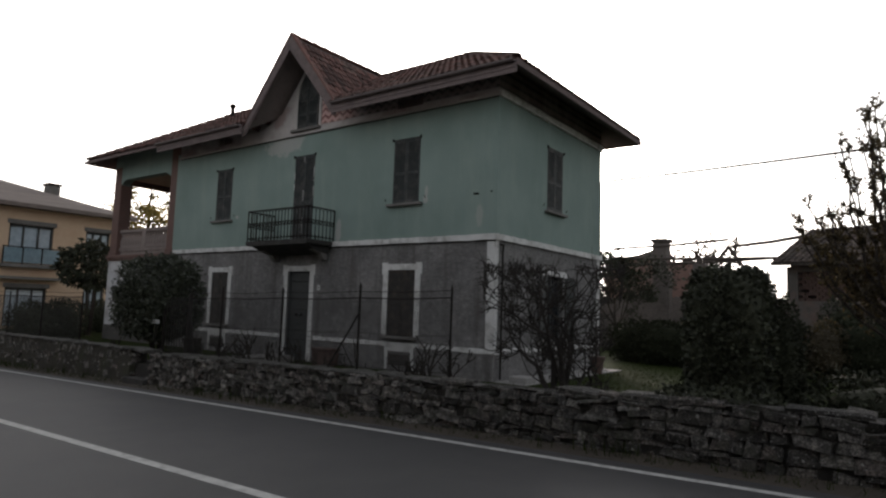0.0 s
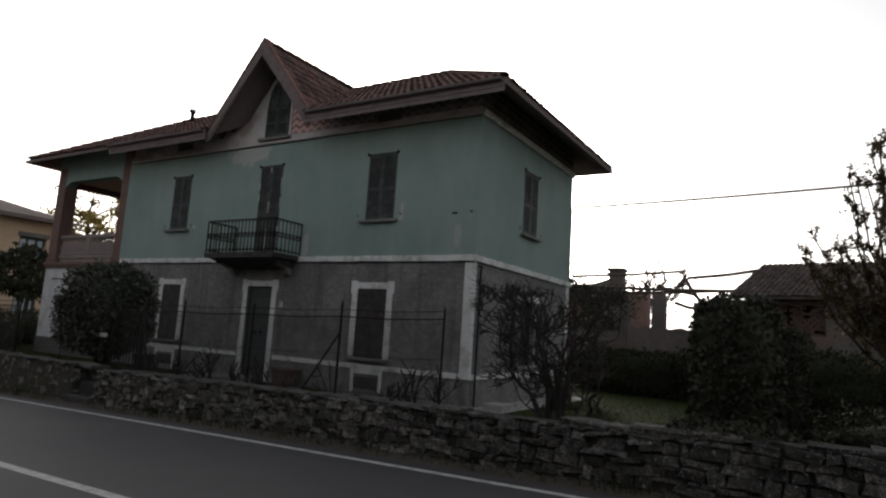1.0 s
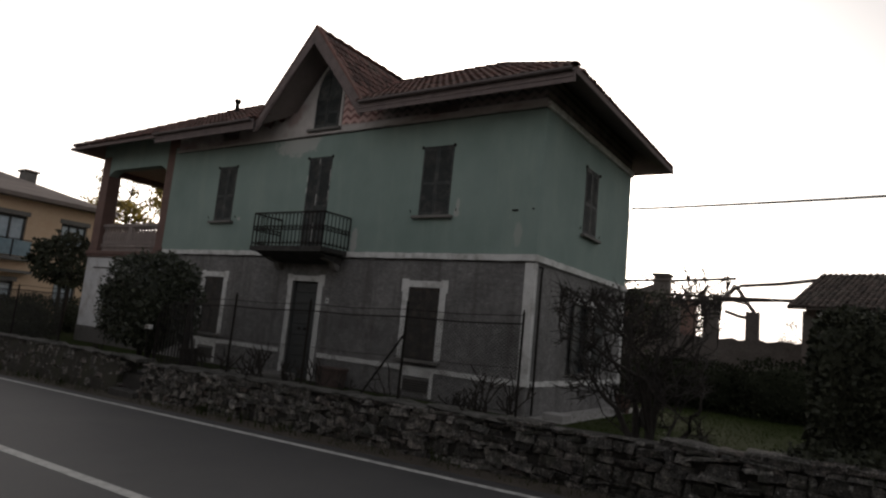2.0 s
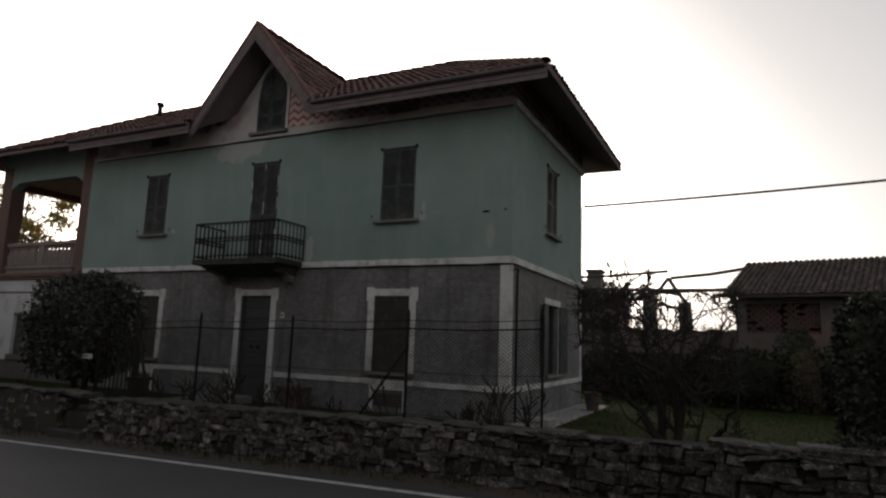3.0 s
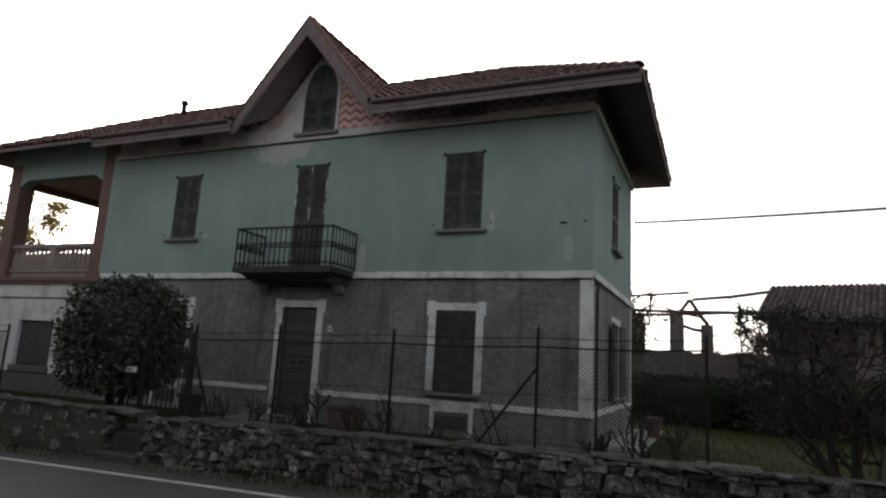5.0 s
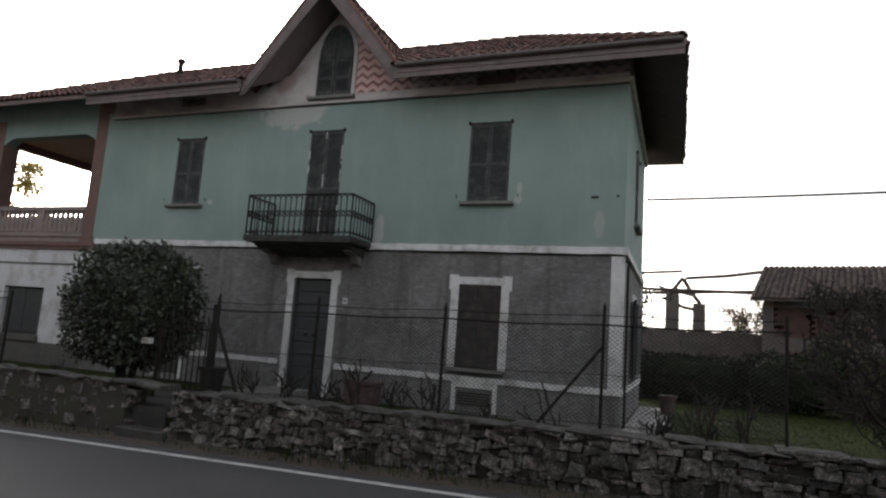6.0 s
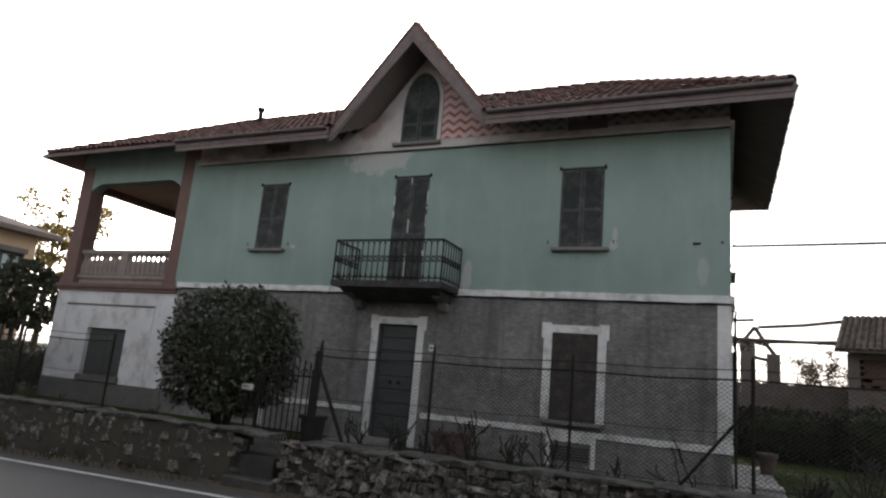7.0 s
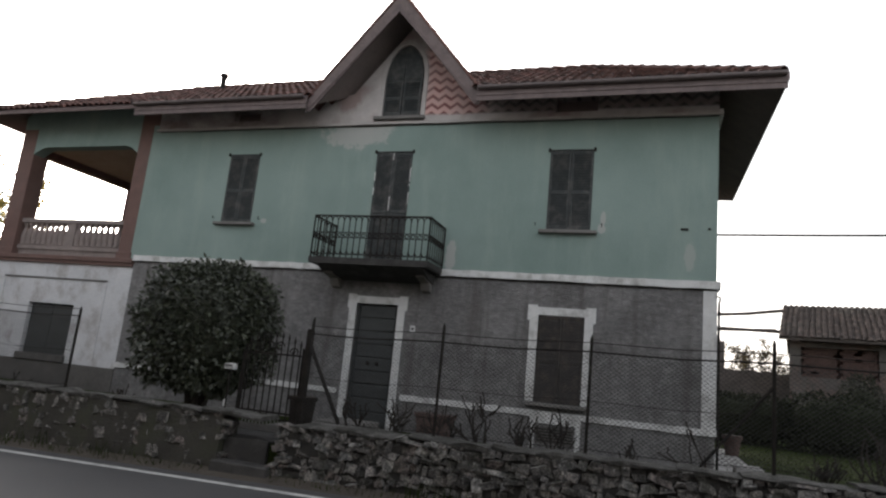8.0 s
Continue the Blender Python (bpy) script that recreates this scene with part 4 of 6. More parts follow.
gable_back = Vector((GX, EAVE_F + (GZ - EAVE_Z) / PITCH, GZ))
front_l = [C_FL, Vector((G_L, EAVE_F, EAVE_Z)), gable_back, R_L] if gable_back.y < RIDGE_Y else [C_FL, Vector((G_L, EAVE_F, EAVE_Z)), Vector((GX, RIDGE_Y, RIDGE_Z)), R_L]
front_r = [Vector((G_R, EAVE_F, EAVE_Z)), C_FR, R_R, Vector((GX, RIDGE_Y, RIDGE_Z))]
shell("roof_deck", [front_l, front_r, [C_FR, C_BR, R_R], [C_BR, C_BL, R_L, R_R], [C_BL, C_FL, R_L]], M_SOFFIT, -0.03, 0.10, "dark timber eave boarding")
WING_X = -22.05     # the deep fascia and its gutter stop here; the wing's eave is a thin board
part("fascia", boxed(WING_X, G_L + 0.02, EAVE_F - 0.03, EAVE_F, EAVE_Z - 0.32, EAVE_Z - 0.02), M_FASCIA, roof, "faded pinkish timber fascia")
part("fascia", boxed(EAVE_L, WING_X - 0.003, EAVE_F - 0.02, EAVE_F, EAVE_Z - 0.13, EAVE_Z - 0.02), M_SOFFIT, roof, "thin timber eave board over the loggia")
part("fascia", boxed(G_R - 0.02, EAVE_R, EAVE_F - 0.03, EAVE_F, EAVE_Z - 0.32, EAVE_Z - 0.02), M_FASCIA, roof, "faded pinkish timber fascia")
part("fascia_moulding", boxed(G_R - 0.02, EAVE_R, EAVE_F - 0.052, EAVE_F - 0.033, EAVE_Z - 0.215, EAVE_Z - 0.175, bev=0.006), M_FASCIA, roof)
part("fascia_moulding", boxed(WING_X, G_L + 0.02, EAVE_F - 0.052, EAVE_F - 0.033, EAVE_Z - 0.215, EAVE_Z - 0.175, bev=0.006), M_FASCIA, roof)
part("fascia", boxed(EAVE_R, EAVE_R + 0.03, EAVE_F - 0.03, EAVE_B + 0.03, EAVE_Z - 0.15, EAVE_Z + 0.0), M_SOFFIT, roof, "dark timber eave board")
part("fascia", boxed(EAVE_L - 0.03, EAVE_L, EAVE_F - 0.03, EAVE_B + 0.03, EAVE_Z - 0.13, EAVE_Z - 0.02), M_FASCIA, roof)
part("fascia", boxed(EAVE_L, EAVE_R, EAVE_B, EAVE_B + 0.03, EAVE_Z - 0.13, EAVE_Z - 0.02), M_SOFFIT, roof)


def gutter(x0, x1):
    bm = bmesh.new()
    arc = [(EAVE_F - 0.10 + 0.065 * math.cos(t), EAVE_Z - 0.03 + 0.065 * math.sin(t)) for t in (math.pi + math.pi * k / 6 for k in range(7))]
    loop = arc + [(y + (0.006 if y < EAVE_F - 0.1 else -0.006), z + 0.008) for y, z in reversed(arc)]
    A = [bm.verts.new((x0, y, z)) for y, z in loop]
    B = [bm.verts.new((x1, y, z)) for y, z in loop]
    for k in range(len(loop)):
        j = (k + 1) % len(loop)
        bm.faces.new((A[k], A[j], B[j], B[k]))
    part("gutter", bm, M_GUTTER, roof, "half-round metal gutter")


gutter(WING_X, G_L - 0.02)
gutter(G_R + 0.02, EAVE_R - 0.03)
part("downpipe", tubed([(X1 + 0.01, Y0 + 0.2, 3.46), (X1 + 0.09, Y0 + 0.22, 3.44), (X1 + 0.07, Y0 + 0.22, 3.3), (X1 + 0.07, Y0 + 0.22, 0.2)], 0.026, 8), M_IRON, house, "dark metal downpipe")

# gable roof: two steep slopes, barge boards and lining
for s, gx in ((-1, G_L), (1, G_R)):
    zb = GZ - GSLOPE * abs(gx - GX)
    tri = [Vector((GX, GY, GZ)), Vector((GX, RIDGE_Y + 0.1, GZ)), Vector((gx, GY, zb))]
    bm = bmesh.new()
    for lift, rev in ((0.0, s < 0), (-0.13, s > 0)):
        vs = [bm.verts.new(p + Vector((0, 0, lift))) for p in tri]
        bm.faces.new(vs[::-1] if rev else vs)
    part("gable_deck", bm, M_LINING, roof, "greyish painted gable lining")
    n = Vector((GSLOPE * s, 0, 1)).normalized()
    board = [(GX, GZ + 0.02), (gx + s * 0.03, zb - 0.02), (gx + s * 0.03, zb - 0.30), (gx - s * 0.08, zb - 0.30), (GX, GZ - 0.42)]
    part("barge_board", prism(board, "y", GY - 0.04, GY), M_FASCIA, roof, "faded pinkish barge board")
    part("barge_trim", prism([(GX, GZ - 0.40), (gx + s * 0.03, zb - 0.285), (gx + s * 0.03, zb - 0.335), (GX, GZ - 0.46)], "y", GY - 0.065, GY - 0.04), M_FASCIA, roof)

# flue and aerial
flue = part("flue", tubed([(-22.0, 15.0, roof_z(15.0) - 0.1), (-22.0, 15.0, 9.75)], 0.085, 10), M_IRON, roof, "thin metal flue")
part("flue_cap", tubed([(-22.0, 15.0, 9.72), (-22.0, 15.0, 9.77), (-22.0, 15.0, 9.87)], [0.09, 0.14, 0.11], 10), M_IRON, flue)
aerial = part("aerial", tubed([(-19.8, 16.05, 9.9), (-19.8, 16.05, 10.8)], 0.025, 5), M_IRON, roof, "thin roof aerial")
for z in (10.55, 10.66, 10.76):
    part("aerial_arm", tubed([(-19.98, 16.05, z), (-19.6, 16.05, z + 0.03)], 0.016, 4), M_IRON, aerial)

# iron wall anchors on the green front
for x, z, w in ((-8.61, 4.74, 0.075), (-8.15, 4.76, 0.025)):
    part("wall_anchor", boxed(x - w, x + w, Y0 - 0.035, Y0 - 0.003, z - 0.017, z + 0.017, bev=0.006), M_IRON, house, "short dark iron wall anchor")

# ---- roof tiles ----
def tile_shape(w0=0.105, w1=0.085, length=0.42, n=5):
    """One clay tile: a tapering half barrel with thickness, its wide end down the slope (-y)."""
    v, f = [], []
    for y, r in ((-0.5 * length, w0), (0.5 * length, w1)):
        for k in range(n + 1):
            a = math.pi * k / n
            v.append((r * math.cos(a), y, r * 0.75 * math.sin(a)))
    for k in range(n):
        f.append((k, k + 1, n + 2 + k, n + 1 + k))
    base = len(v)
    for k in range(n + 1):
        a = math.pi * k / n
        v.append(((w0 - 0.016) * math.cos(a), -0.5 * length, (w0 - 0.016) * 0.75 * math.sin(a) - 0.004))
    for k in range(n):
        f.append((base + k, base + k + 1, k + 1, k))
    return v, f


TV, TF = tile_shape()
tile_me = bpy.data.meshes.new("roof_tile")
tile_me.from_pydata(TV, [], TF)
tile_me.materials.append(M_TILE)


def tiled(origin, across, up, inside, near, steps, pitch=0.205, course=0.33, parent=None, jitter=0.012, size=1.0):
    """Lay courses of tiles over a slope. origin: eave corner; across, up: unit vectors; inside(u, v): whether that place is covered; near(u, v): laid as pieces."""
    rnd = random.Random(7)
    normal = across.cross(up).normalized()
    rot = Matrix((across, up, normal)).transposed().to_4x4()
    verts, faces = [], []
    nu, nv = steps
    for j in range(nv):
        for i in range(nu):
            u, v = (i + 0.5) * pitch, (j + 0.5) * course
            if not inside(u, v):
                continue
            p = origin + across * (u + rnd.uniform(-jitter, jitter)) + up * (v + rnd.uniform(-0.02, 0.02)) + normal * (0.0 + rnd.uniform(0, 0.012))
            m = Matrix.Translation(p) @ rot @ pose(0, 0, 0, -2.6 + rnd.uniform(-1.0, 1.0), rnd.uniform(-2, 2), rnd.uniform(-2.5, 2.5)) @ Matrix.Diagonal((size, 1, size, 1))
            if near(u, v):
                piece("roof_tile", tile_me, parent, m)
            else:
                b = len(verts)
                verts += [tuple(m @ Vector(q)) for q in TV]
                faces += [tuple(b + q for q in f) for f in TF]
    return verts, faces


slope_len = math.hypot(HALF, HALF * PITCH)
UP_F = Vector((0, HALF, HALF * PITCH)).normalized()


def in_front(u, v):
    x, y = EAVE_L + u, EAVE_F + v * UP_F.y
    d = y - EAVE_F
    if x < EAVE_L + d + 0.05 or x > EAVE_R - d - 0.05:
        return False
    z = roof_z(y)
    return not (GZ - GSLOPE * abs(x - GX) > z - 0.02 and G_L - 0.1 < x < G_R + 0.1)


V1, F1 = tiled(C_FL, Vector((1, 0, 0)), UP_F, in_front, lambda u, v: v < 0.7 and EAVE_L + u > G_R, (int((EAVE_R - EAVE_L) / 0.205), int(slope_len / 0.33)), parent=roof)
UP_R = Vector((-HALF, 0, HALF * PITCH)).normalized()
V2, F2 = tiled(C_FR, Vector((0, 1, 0)), UP_R, lambda u, v: v * abs(UP_R.x) + 0.05 < min(u, EAVE_B - EAVE_F - u), lambda u, v: False, (int((EAVE_B - EAVE_F) / 0.205), int(slope_len / 0.33)), parent=roof)
V3, F3 = tiled(C_BL, Vector((0, -1, 0)), Vector((HALF, 0, HALF * PITCH)).normalized(), lambda u, v: v * abs(UP_R.x) + 0.05 < min(u, EAVE_B - EAVE_F - u), lambda u, v: False, (int((EAVE_B - EAVE_F) / 0.205), int(slope_len / 0.33)), parent=roof)
for s, gx in ((1, G_R), (-1, G_L)):
    zb = GZ - GSLOPE * abs(gx - GX)
    up = Vector((-s, 0, GSLOPE)).normalized()
    run = math.hypot(gx - GX, zb - GZ)
    across = Vector((0, s, 0))
    o = Vector((gx, GY if s > 0 else RIDGE_Y + 0.1, zb))
    depth = RIDGE_Y + 0.1 - GY

    def in_gable(u, v, s=s, run=run, depth=depth):
        y = u if s > 0 else depth - u
        return y < depth * (v + 0.2) / run + 0.12
    V4, F4 = tiled(o, across, up, in_gable, lambda u, v, s=s: s > 0 and v < 2.2, (int(depth / 0.205) + 1, int(run / 0.33)), parent=roof)
    b = len(V1)
    V1 += V4
    F1 += [tuple(b + q for q in f) for f in F4]
for V, F in ((V2, F2), (V3, F3)):
    b = len(V1)
    V1 += V
    F1 += [tuple(b + q for q in f) for f in F]
rest = raw("tile_field", V1, F1, M_TILE, roof, "courses of red clay tiles")
tagged(rest, kind="stuff")
RV, RF = tile_shape(0.135, 0.11, 0.46)
ridge_me = bpy.data.meshes.new("ridge_tile")
ridge_me.from_pydata(RV, [], RF)
ridge_me.materials.append(M_TILE)


rnd_ridge = random.Random(17)


def ridge_run(a, b):
    a, b = Vector(a), Vector(b)
    d = (b - a).normalized()
    side = d.cross(Vector((0, 0, 1))).normalized()
    rot = Matrix((side, d, side.cross(d))).transposed().to_4x4()
    n = int((b - a).length / 0.38)
    for i in range(n + 1):
        piece("ridge_tile", ridge_me, roof, Matrix.Translation(a + (b - a) * i / n + Vector((0, 0, 0.02))) @ rot @ pose(0, 0, 0, -3.2, rnd_ridge.uniform(-4, 4), rnd_ridge.uniform(-3, 3)))


ridge_run(C_FR + (R_R - C_FR) * 0.05, R_R)
ridge_run(C_FL + (R_L - C_FL) * 0.05, R_L)
ridge_run(R_L, R_R)
ridge_run((GX, GY + 0.24, GZ - 0.03), (GX, RIDGE_Y, GZ))
# verge: a tiled capping along the front edge of the gable
for gx in (G_L, G_R):
    zb, s_ = GZ - GSLOPE * abs(gx - GX), 1 if gx > GX else -1
    part("verge_capping", prism([(GX, GZ + 0.02), (GX, GZ + 0.115), (gx + s_ * 0.05, zb + 0.055), (gx + s_ * 0.05, zb - 0.02)], "y", GY - 0.055, GY + 0.14), M_TILE, roof, "mortared tile verge")


# ---- garden wall ----
def wall_top(x):
    return 0.885 + 0.0215 * x if x > -14.6 else 0.64 + 0.004 * (x + 15)


def wall_core(x0, x1, name, label, face=7.93, material=None):
    bm = bmesh.new()
    prev = None
    n = max(2, int((x1 - x0) / 0.5))
    for i in range(n + 1):
        x = x0 + (x1 - x0) * i / n
        z0, z1 = road_z(x) - 0.3, wall_top(x) - 0.03
        ring = [bm.verts.new(p) for p in ((x, face, z0), (x, face + 0.03, z1), (x, 8.34, z1), (x, 8.34, z0))]
        if prev:
            for k in range(4):
                bm.faces.new((prev[k], prev[(k + 1) % 4], ring[(k + 1) % 4], ring[k]))
        else:
            bm.faces.new(ring)
        prev = ring
    bm.faces.new(prev[::-1])
    bmesh.ops.recalc_face_normals(bm, faces=bm.faces)
    ob = part(name, bm, material or M_MORTAR)
    return tagged(ob, label, "stone wall", kind="structure")


def stone_shape(seed):
    """A rough slab of about unit size: broken corners, a split face, slightly rounded edges."""
    rnd = random.Random(seed)
    j = lambda s: rnd.uniform(-s, s)
    outline = [(-0.5, -0.5), (j(0.3), -0.5), (0.5, -0.5), (0.5, j(0.25)), (0.5, 0.5), (j(0.3), 0.5), (-0.5, 0.5)]
    outline = [(x + j(0.09), z + j(0.11)) for x, z in outline]
    n = len(outline)
    v, f = [], []
    tilt_x, tilt_z = j(0.25), j(0.25)
    for y, k in ((0.5, 1.0), (-0.22, 1.0), (-0.42, 0.93)):
        for x, z in outline:
            v.append((x * k + j(0.025), y + tilt_x * x + tilt_z * z + j(0.06), z * k + j(0.03)))
    for r in (0, n):
        for q in range(n):
            f.append((r + q, r + (q + 1) % n, r + n + (q + 1) % n, r + n + q))
    c = len(v)
    v.append((j(0.25), -0.46 + j(0.05), j(0.25)))
    for q in range(n):
        f.append((2 * n + q, 2 * n + (q + 1) % n, c))
    return v, f


STONES = [stone_shape(s) for s in range(18)]
stone_mes = {M_STONE: [], M_STONE_DARK: []}
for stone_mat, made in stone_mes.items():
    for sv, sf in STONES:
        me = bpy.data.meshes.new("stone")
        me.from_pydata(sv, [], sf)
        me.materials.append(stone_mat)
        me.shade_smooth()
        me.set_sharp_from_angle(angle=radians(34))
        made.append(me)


def lay_stones(core, x0, x1, seed, near, big_after=99, budget=300, keep=1.0, rubble_until=-99, sunk=0.0):
    rnd = random.Random(seed)
    rest, left = {M_STONE: ([], []), M_STONE_DARK: ([], [])}, budget
    cells = []
    # uneven courses, in stretches of about two metres so that the joints do not run through
    s0 = x0
    while s0 < x1:
        s1 = min(x1, s0 + rnd.uniform(0.45, 1.3))
        h0 = road_z((s0 + s1) / 2) - 0.02
        top = wall_top((s0 + s1) / 2) - 0.01
        z = h0
        rubble = s0 < rubble_until
        while z < top - 0.03:
            h = min(rnd.choice((0.06, 0.085, 0.105, 0.13, 0.17) if rubble else (0.045, 0.06, 0.075, 0.09, 0.11, 0.14, 0.18)) * rnd.uniform(0.9, 1.15) * (1.1 if s0 > big_after else 1.0), top - z)
            x = s0 - rnd.uniform(0, 0.12)
            while x < s1 - 0.04:
                w = rnd.choice((0.08, 0.11, 0.15, 0.19, 0.25) if rubble else (0.1, 0.15, 0.2, 0.27, 0.36)) * rnd.uniform(0.7, 1.05) * (1.25 if s0 > big_after else 1.0)
                if h < 0.12:
                    w *= 1.2
                if rnd.random() < keep:
                    cells.append((x + w / 2, z + h / 2, w, h))
                x += w
            z += h
        s0 = s1
    cells.sort(key=lambda c: abs(c[0] + 7.0))
    for x, z, w, h in cells:
        k = rnd.randrange(len(STONES))
        m = pose(x, 7.955 + sunk + (0.018 if x < rubble_until else 0.0) + rnd.uniform(-0.035, 0.03), z + road_z(x) - road_z(x), rnd.uniform(-7, 7), rnd.uniform(-1, 1) * (20 if x < rubble_until else 8), rnd.uniform(-7, 7))
        m = m @ Matrix.Diagonal((w * rnd.uniform(0.86, 1.04), rnd.uniform(0.14, 0.24), h * rnd.uniform(0.8, 1.06), 1))
        # stones right of about x = -6.2 take the 0.6-tone copy
        old = M_STONE_DARK if x + rnd.uniform(-0.8, 0.8) > -6.2 else M_STONE
        if near(x) and left > 0:
            left -= 1
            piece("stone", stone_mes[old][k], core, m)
        else:
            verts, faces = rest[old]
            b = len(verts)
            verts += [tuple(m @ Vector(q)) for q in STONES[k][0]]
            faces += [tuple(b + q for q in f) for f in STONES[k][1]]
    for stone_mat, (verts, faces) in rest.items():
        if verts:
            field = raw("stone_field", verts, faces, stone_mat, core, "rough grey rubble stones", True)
            field.data.set_sharp_from_angle(angle=radians(34))
            tagged(field, kind="stuff")


right_wall = wall_core(-14.05, 9.0, "garden_wall", "low rubble stone garden wall with dark open joints", 7.905)
left_wall = wall_core(-62.0, -15.02, "garden_wall", "low earthy stone wall with a rough cement coping", 7.895, M_EARTH)
# wall return beside the gate
lay_stones(right_wall, -14.08, 9.0, 11, lambda x: -14.2 < x < 1, -4.2, keep=0.94, rubble_until=-8.4)
lay_stones(left_wall, -40.0, -15.05, 12, lambda x: x > -21, budget=260, keep=0.85, rubble_until=0, sunk=0.04)
for core, a, b, seed in ((right_wall, -13.9, 8.5, 3), (left_wall, -40.0, -15.0, 4)):
    rnd = random.Random(seed)
    x = a
    while x < b:
        cement = core is left_wall or x < -6.0
        w = rnd.uniform(0.5, 1.2) if cement else rnd.uniform(0.22, 0.7)
        if rnd.random() < 0.62 or cement:
            bm = bmesh.new()
            h = rnd.uniform(0.035, 0.06) if cement else rnd.uniform(0.04, 0.085)
            prev, cuts = None, (5 if cement else 3)
            for k in range(cuts):
                u = -w / 2 + w * k / (cuts - 1)
                f0, f1, t0, t1 = (rnd.uniform(-0.045, 0.045) for _ in range(4))
                ring = [bm.verts.new((u, -0.24 + f0, f1 * 0.4)), bm.verts.new((u, -0.25 + f0, h * 0.6 + t0 * 0.3)), bm.verts.new((u, -0.20 + f1, h + t0 * 0.5)),
                        bm.verts.new((u, 0.16, h + t1 * 0.5)), bm.verts.new((u, 0.22, f0 * 0.3))]
                if prev:
                    for q in range(5):
                        bm.faces.new((prev[q], prev[(q + 1) % 5], ring[(q + 1) % 5], ring[q]))
                else:
                    bm.faces.new(ring)
                prev = ring
            bm.faces.new(prev[::-1])
            bmesh.ops.recalc_face_normals(bm, faces=bm.faces)
            me = from_bm("coping_stone", bm, M_CAP if cement else M_STONE_DARK)
            piece("coping_stone", me, core, pose(x + w / 2, 8.13, wall_top(x + w / 2) - 0.025, rnd.uniform(-2, 2), rnd.uniform(-2, 2), rnd.uniform(-3, 3)))
        x += w


# ---- fence ----
def post(x, z0, z1, r=0.022, label="thin rusty iron fence post", brace=None, name="fence_post", y=8.2):
    base = empty(name, label, "fence post", "posts of the garden fence", (x, y, z0))
    part("shaft", tubed([(x, y, z0 - 0.25), (x + 0.01, y, z1)], r, 6), M_IRON, base)
    part("tip", tubed([(x + 0.01, y, z1), (x + 0.01, y, z1 + 0.05)], [r * 0.9, r * 0.2], 6), M_IRON, base)
    if brace:
        part("brace", tubed([(x, y, z1 - 0.5), (x + brace, y + 0.05, z0)], r * 0.85, 5), M_IRON, base)
    return base


for x, z1, br in ((-11.9, 2.13, None), (-9.92, 2.12, None), (-7.83, 2.22, -0.78), (-5.83, 2.18, None)):
    post(x, wall_top(x), z1, r=0.018 if x > -6 else 0.022, brace=br)
for x in (-18.35, -20.9, -23.4, -26.0, -28.5):
    post(x, wall_top(x), 1.96 + 0.005 * (x + 18))
gp = empty("gate_post", "thick dark iron gate post with a slanting brace", "gate post", loc=(-14.38, 9.0, 0.3))
part("shaft", boxed(-14.43, -14.335, 8.95, 9.05, 0.2, 1.98, bev=0.012), M_IRON, gp)
part("rod", tubed([(-14.36, 9.0, 1.9), (-14.35, 9.0, 2.12), (-14.34, 9.0, 2.18)], [0.03, 0.022, 0.004], 6), M_IRON, gp)
part("brace", tubed([(-14.34, 8.97, 1.72), (-13.52, 8.62, 0.62)], 0.03, 6), M_IRON, gp)


def chain_link(x0, x1, z_low, z_high, label):
    """Diamond wire mesh between two lines, with straining wires."""
    net = empty("wire_fence", label, "fence", loc=((x0 + x1) / 2, 8.2, z_low(x0)))
    bm = bmesh.new()
    cell, r = 0.068, 0.0030
    for lean in (1, -1):
        x = x0 - 2.2
        while x < x1 + 2.2:
            z0, z1 = z_low(x), z_high(x)
            h = (z1 - z0)
            xa, xb = x, x + lean * h * 1.3
            # clip to the run
            ta, tb = 0.0, 1.0
            if xb != xa:
                for lim, keep_low in ((x0, True), (x1, False)):
                    t = (lim - xa) / (xb - xa)
                    rising = xb > xa
                    if keep_low == rising:
                        ta = max(ta, t)
                    else:
                        tb = min(tb, t)
            if tb > ta:
                pa = Vector((xa + (xb - xa) * ta, 8.2 + 0.002 * lean, z0 + h * ta))
                pb = Vector((xa + (xb - xa) * tb, 8.2 + 0.002 * lean, z0 + h * tb))
                tube(bm, [pa, pb], r, 3, cap=False)
            x += cell
    tagged(part("mesh", bm, M_WIRE, net, "fine diamond wire mesh"), kind="stuff")
    for k, lift in ((1.0, 0.0), (1.0, 0.115), (0.5, 0.0), (0.02, 0.0)):
        pts = []
        for i in range(int((x1 - x0) / 0.5) + 1):
            x = x0 + (x1 - x0) * i / int((x1 - x0) / 0.5)
            pts.append((x, 8.2, z_low(x) + (z_high(x) - z_low(x)) * k + lift + 0.012 * math.sin(x * 3.0)))
        part("strand", tubed(pts, 0.011 if (k, lift) == (1.0, 0.0) else 0.006 if lift else 0.004, 4), M_IRON, net)


M_WIRE = surface("galvanised_wire", (0.024, 0.024, 0.024), (0.048, 0.048, 0.048), 8, 60, rough=0.7, spec=0.2)
chain_link(-13.92, -5.83, lambda x: wall_top(x) + 0.05, lambda x: 1.87 + 0.018 * (x + 14), "sagging diamond wire mesh fence on iron posts")
chain_link(-30.0, -18.35, lambda x: wall_top(x) + 0.05, lambda x: 1.84 + 0.004 * (x + 18), "old diamond wire mesh fence on iron posts")

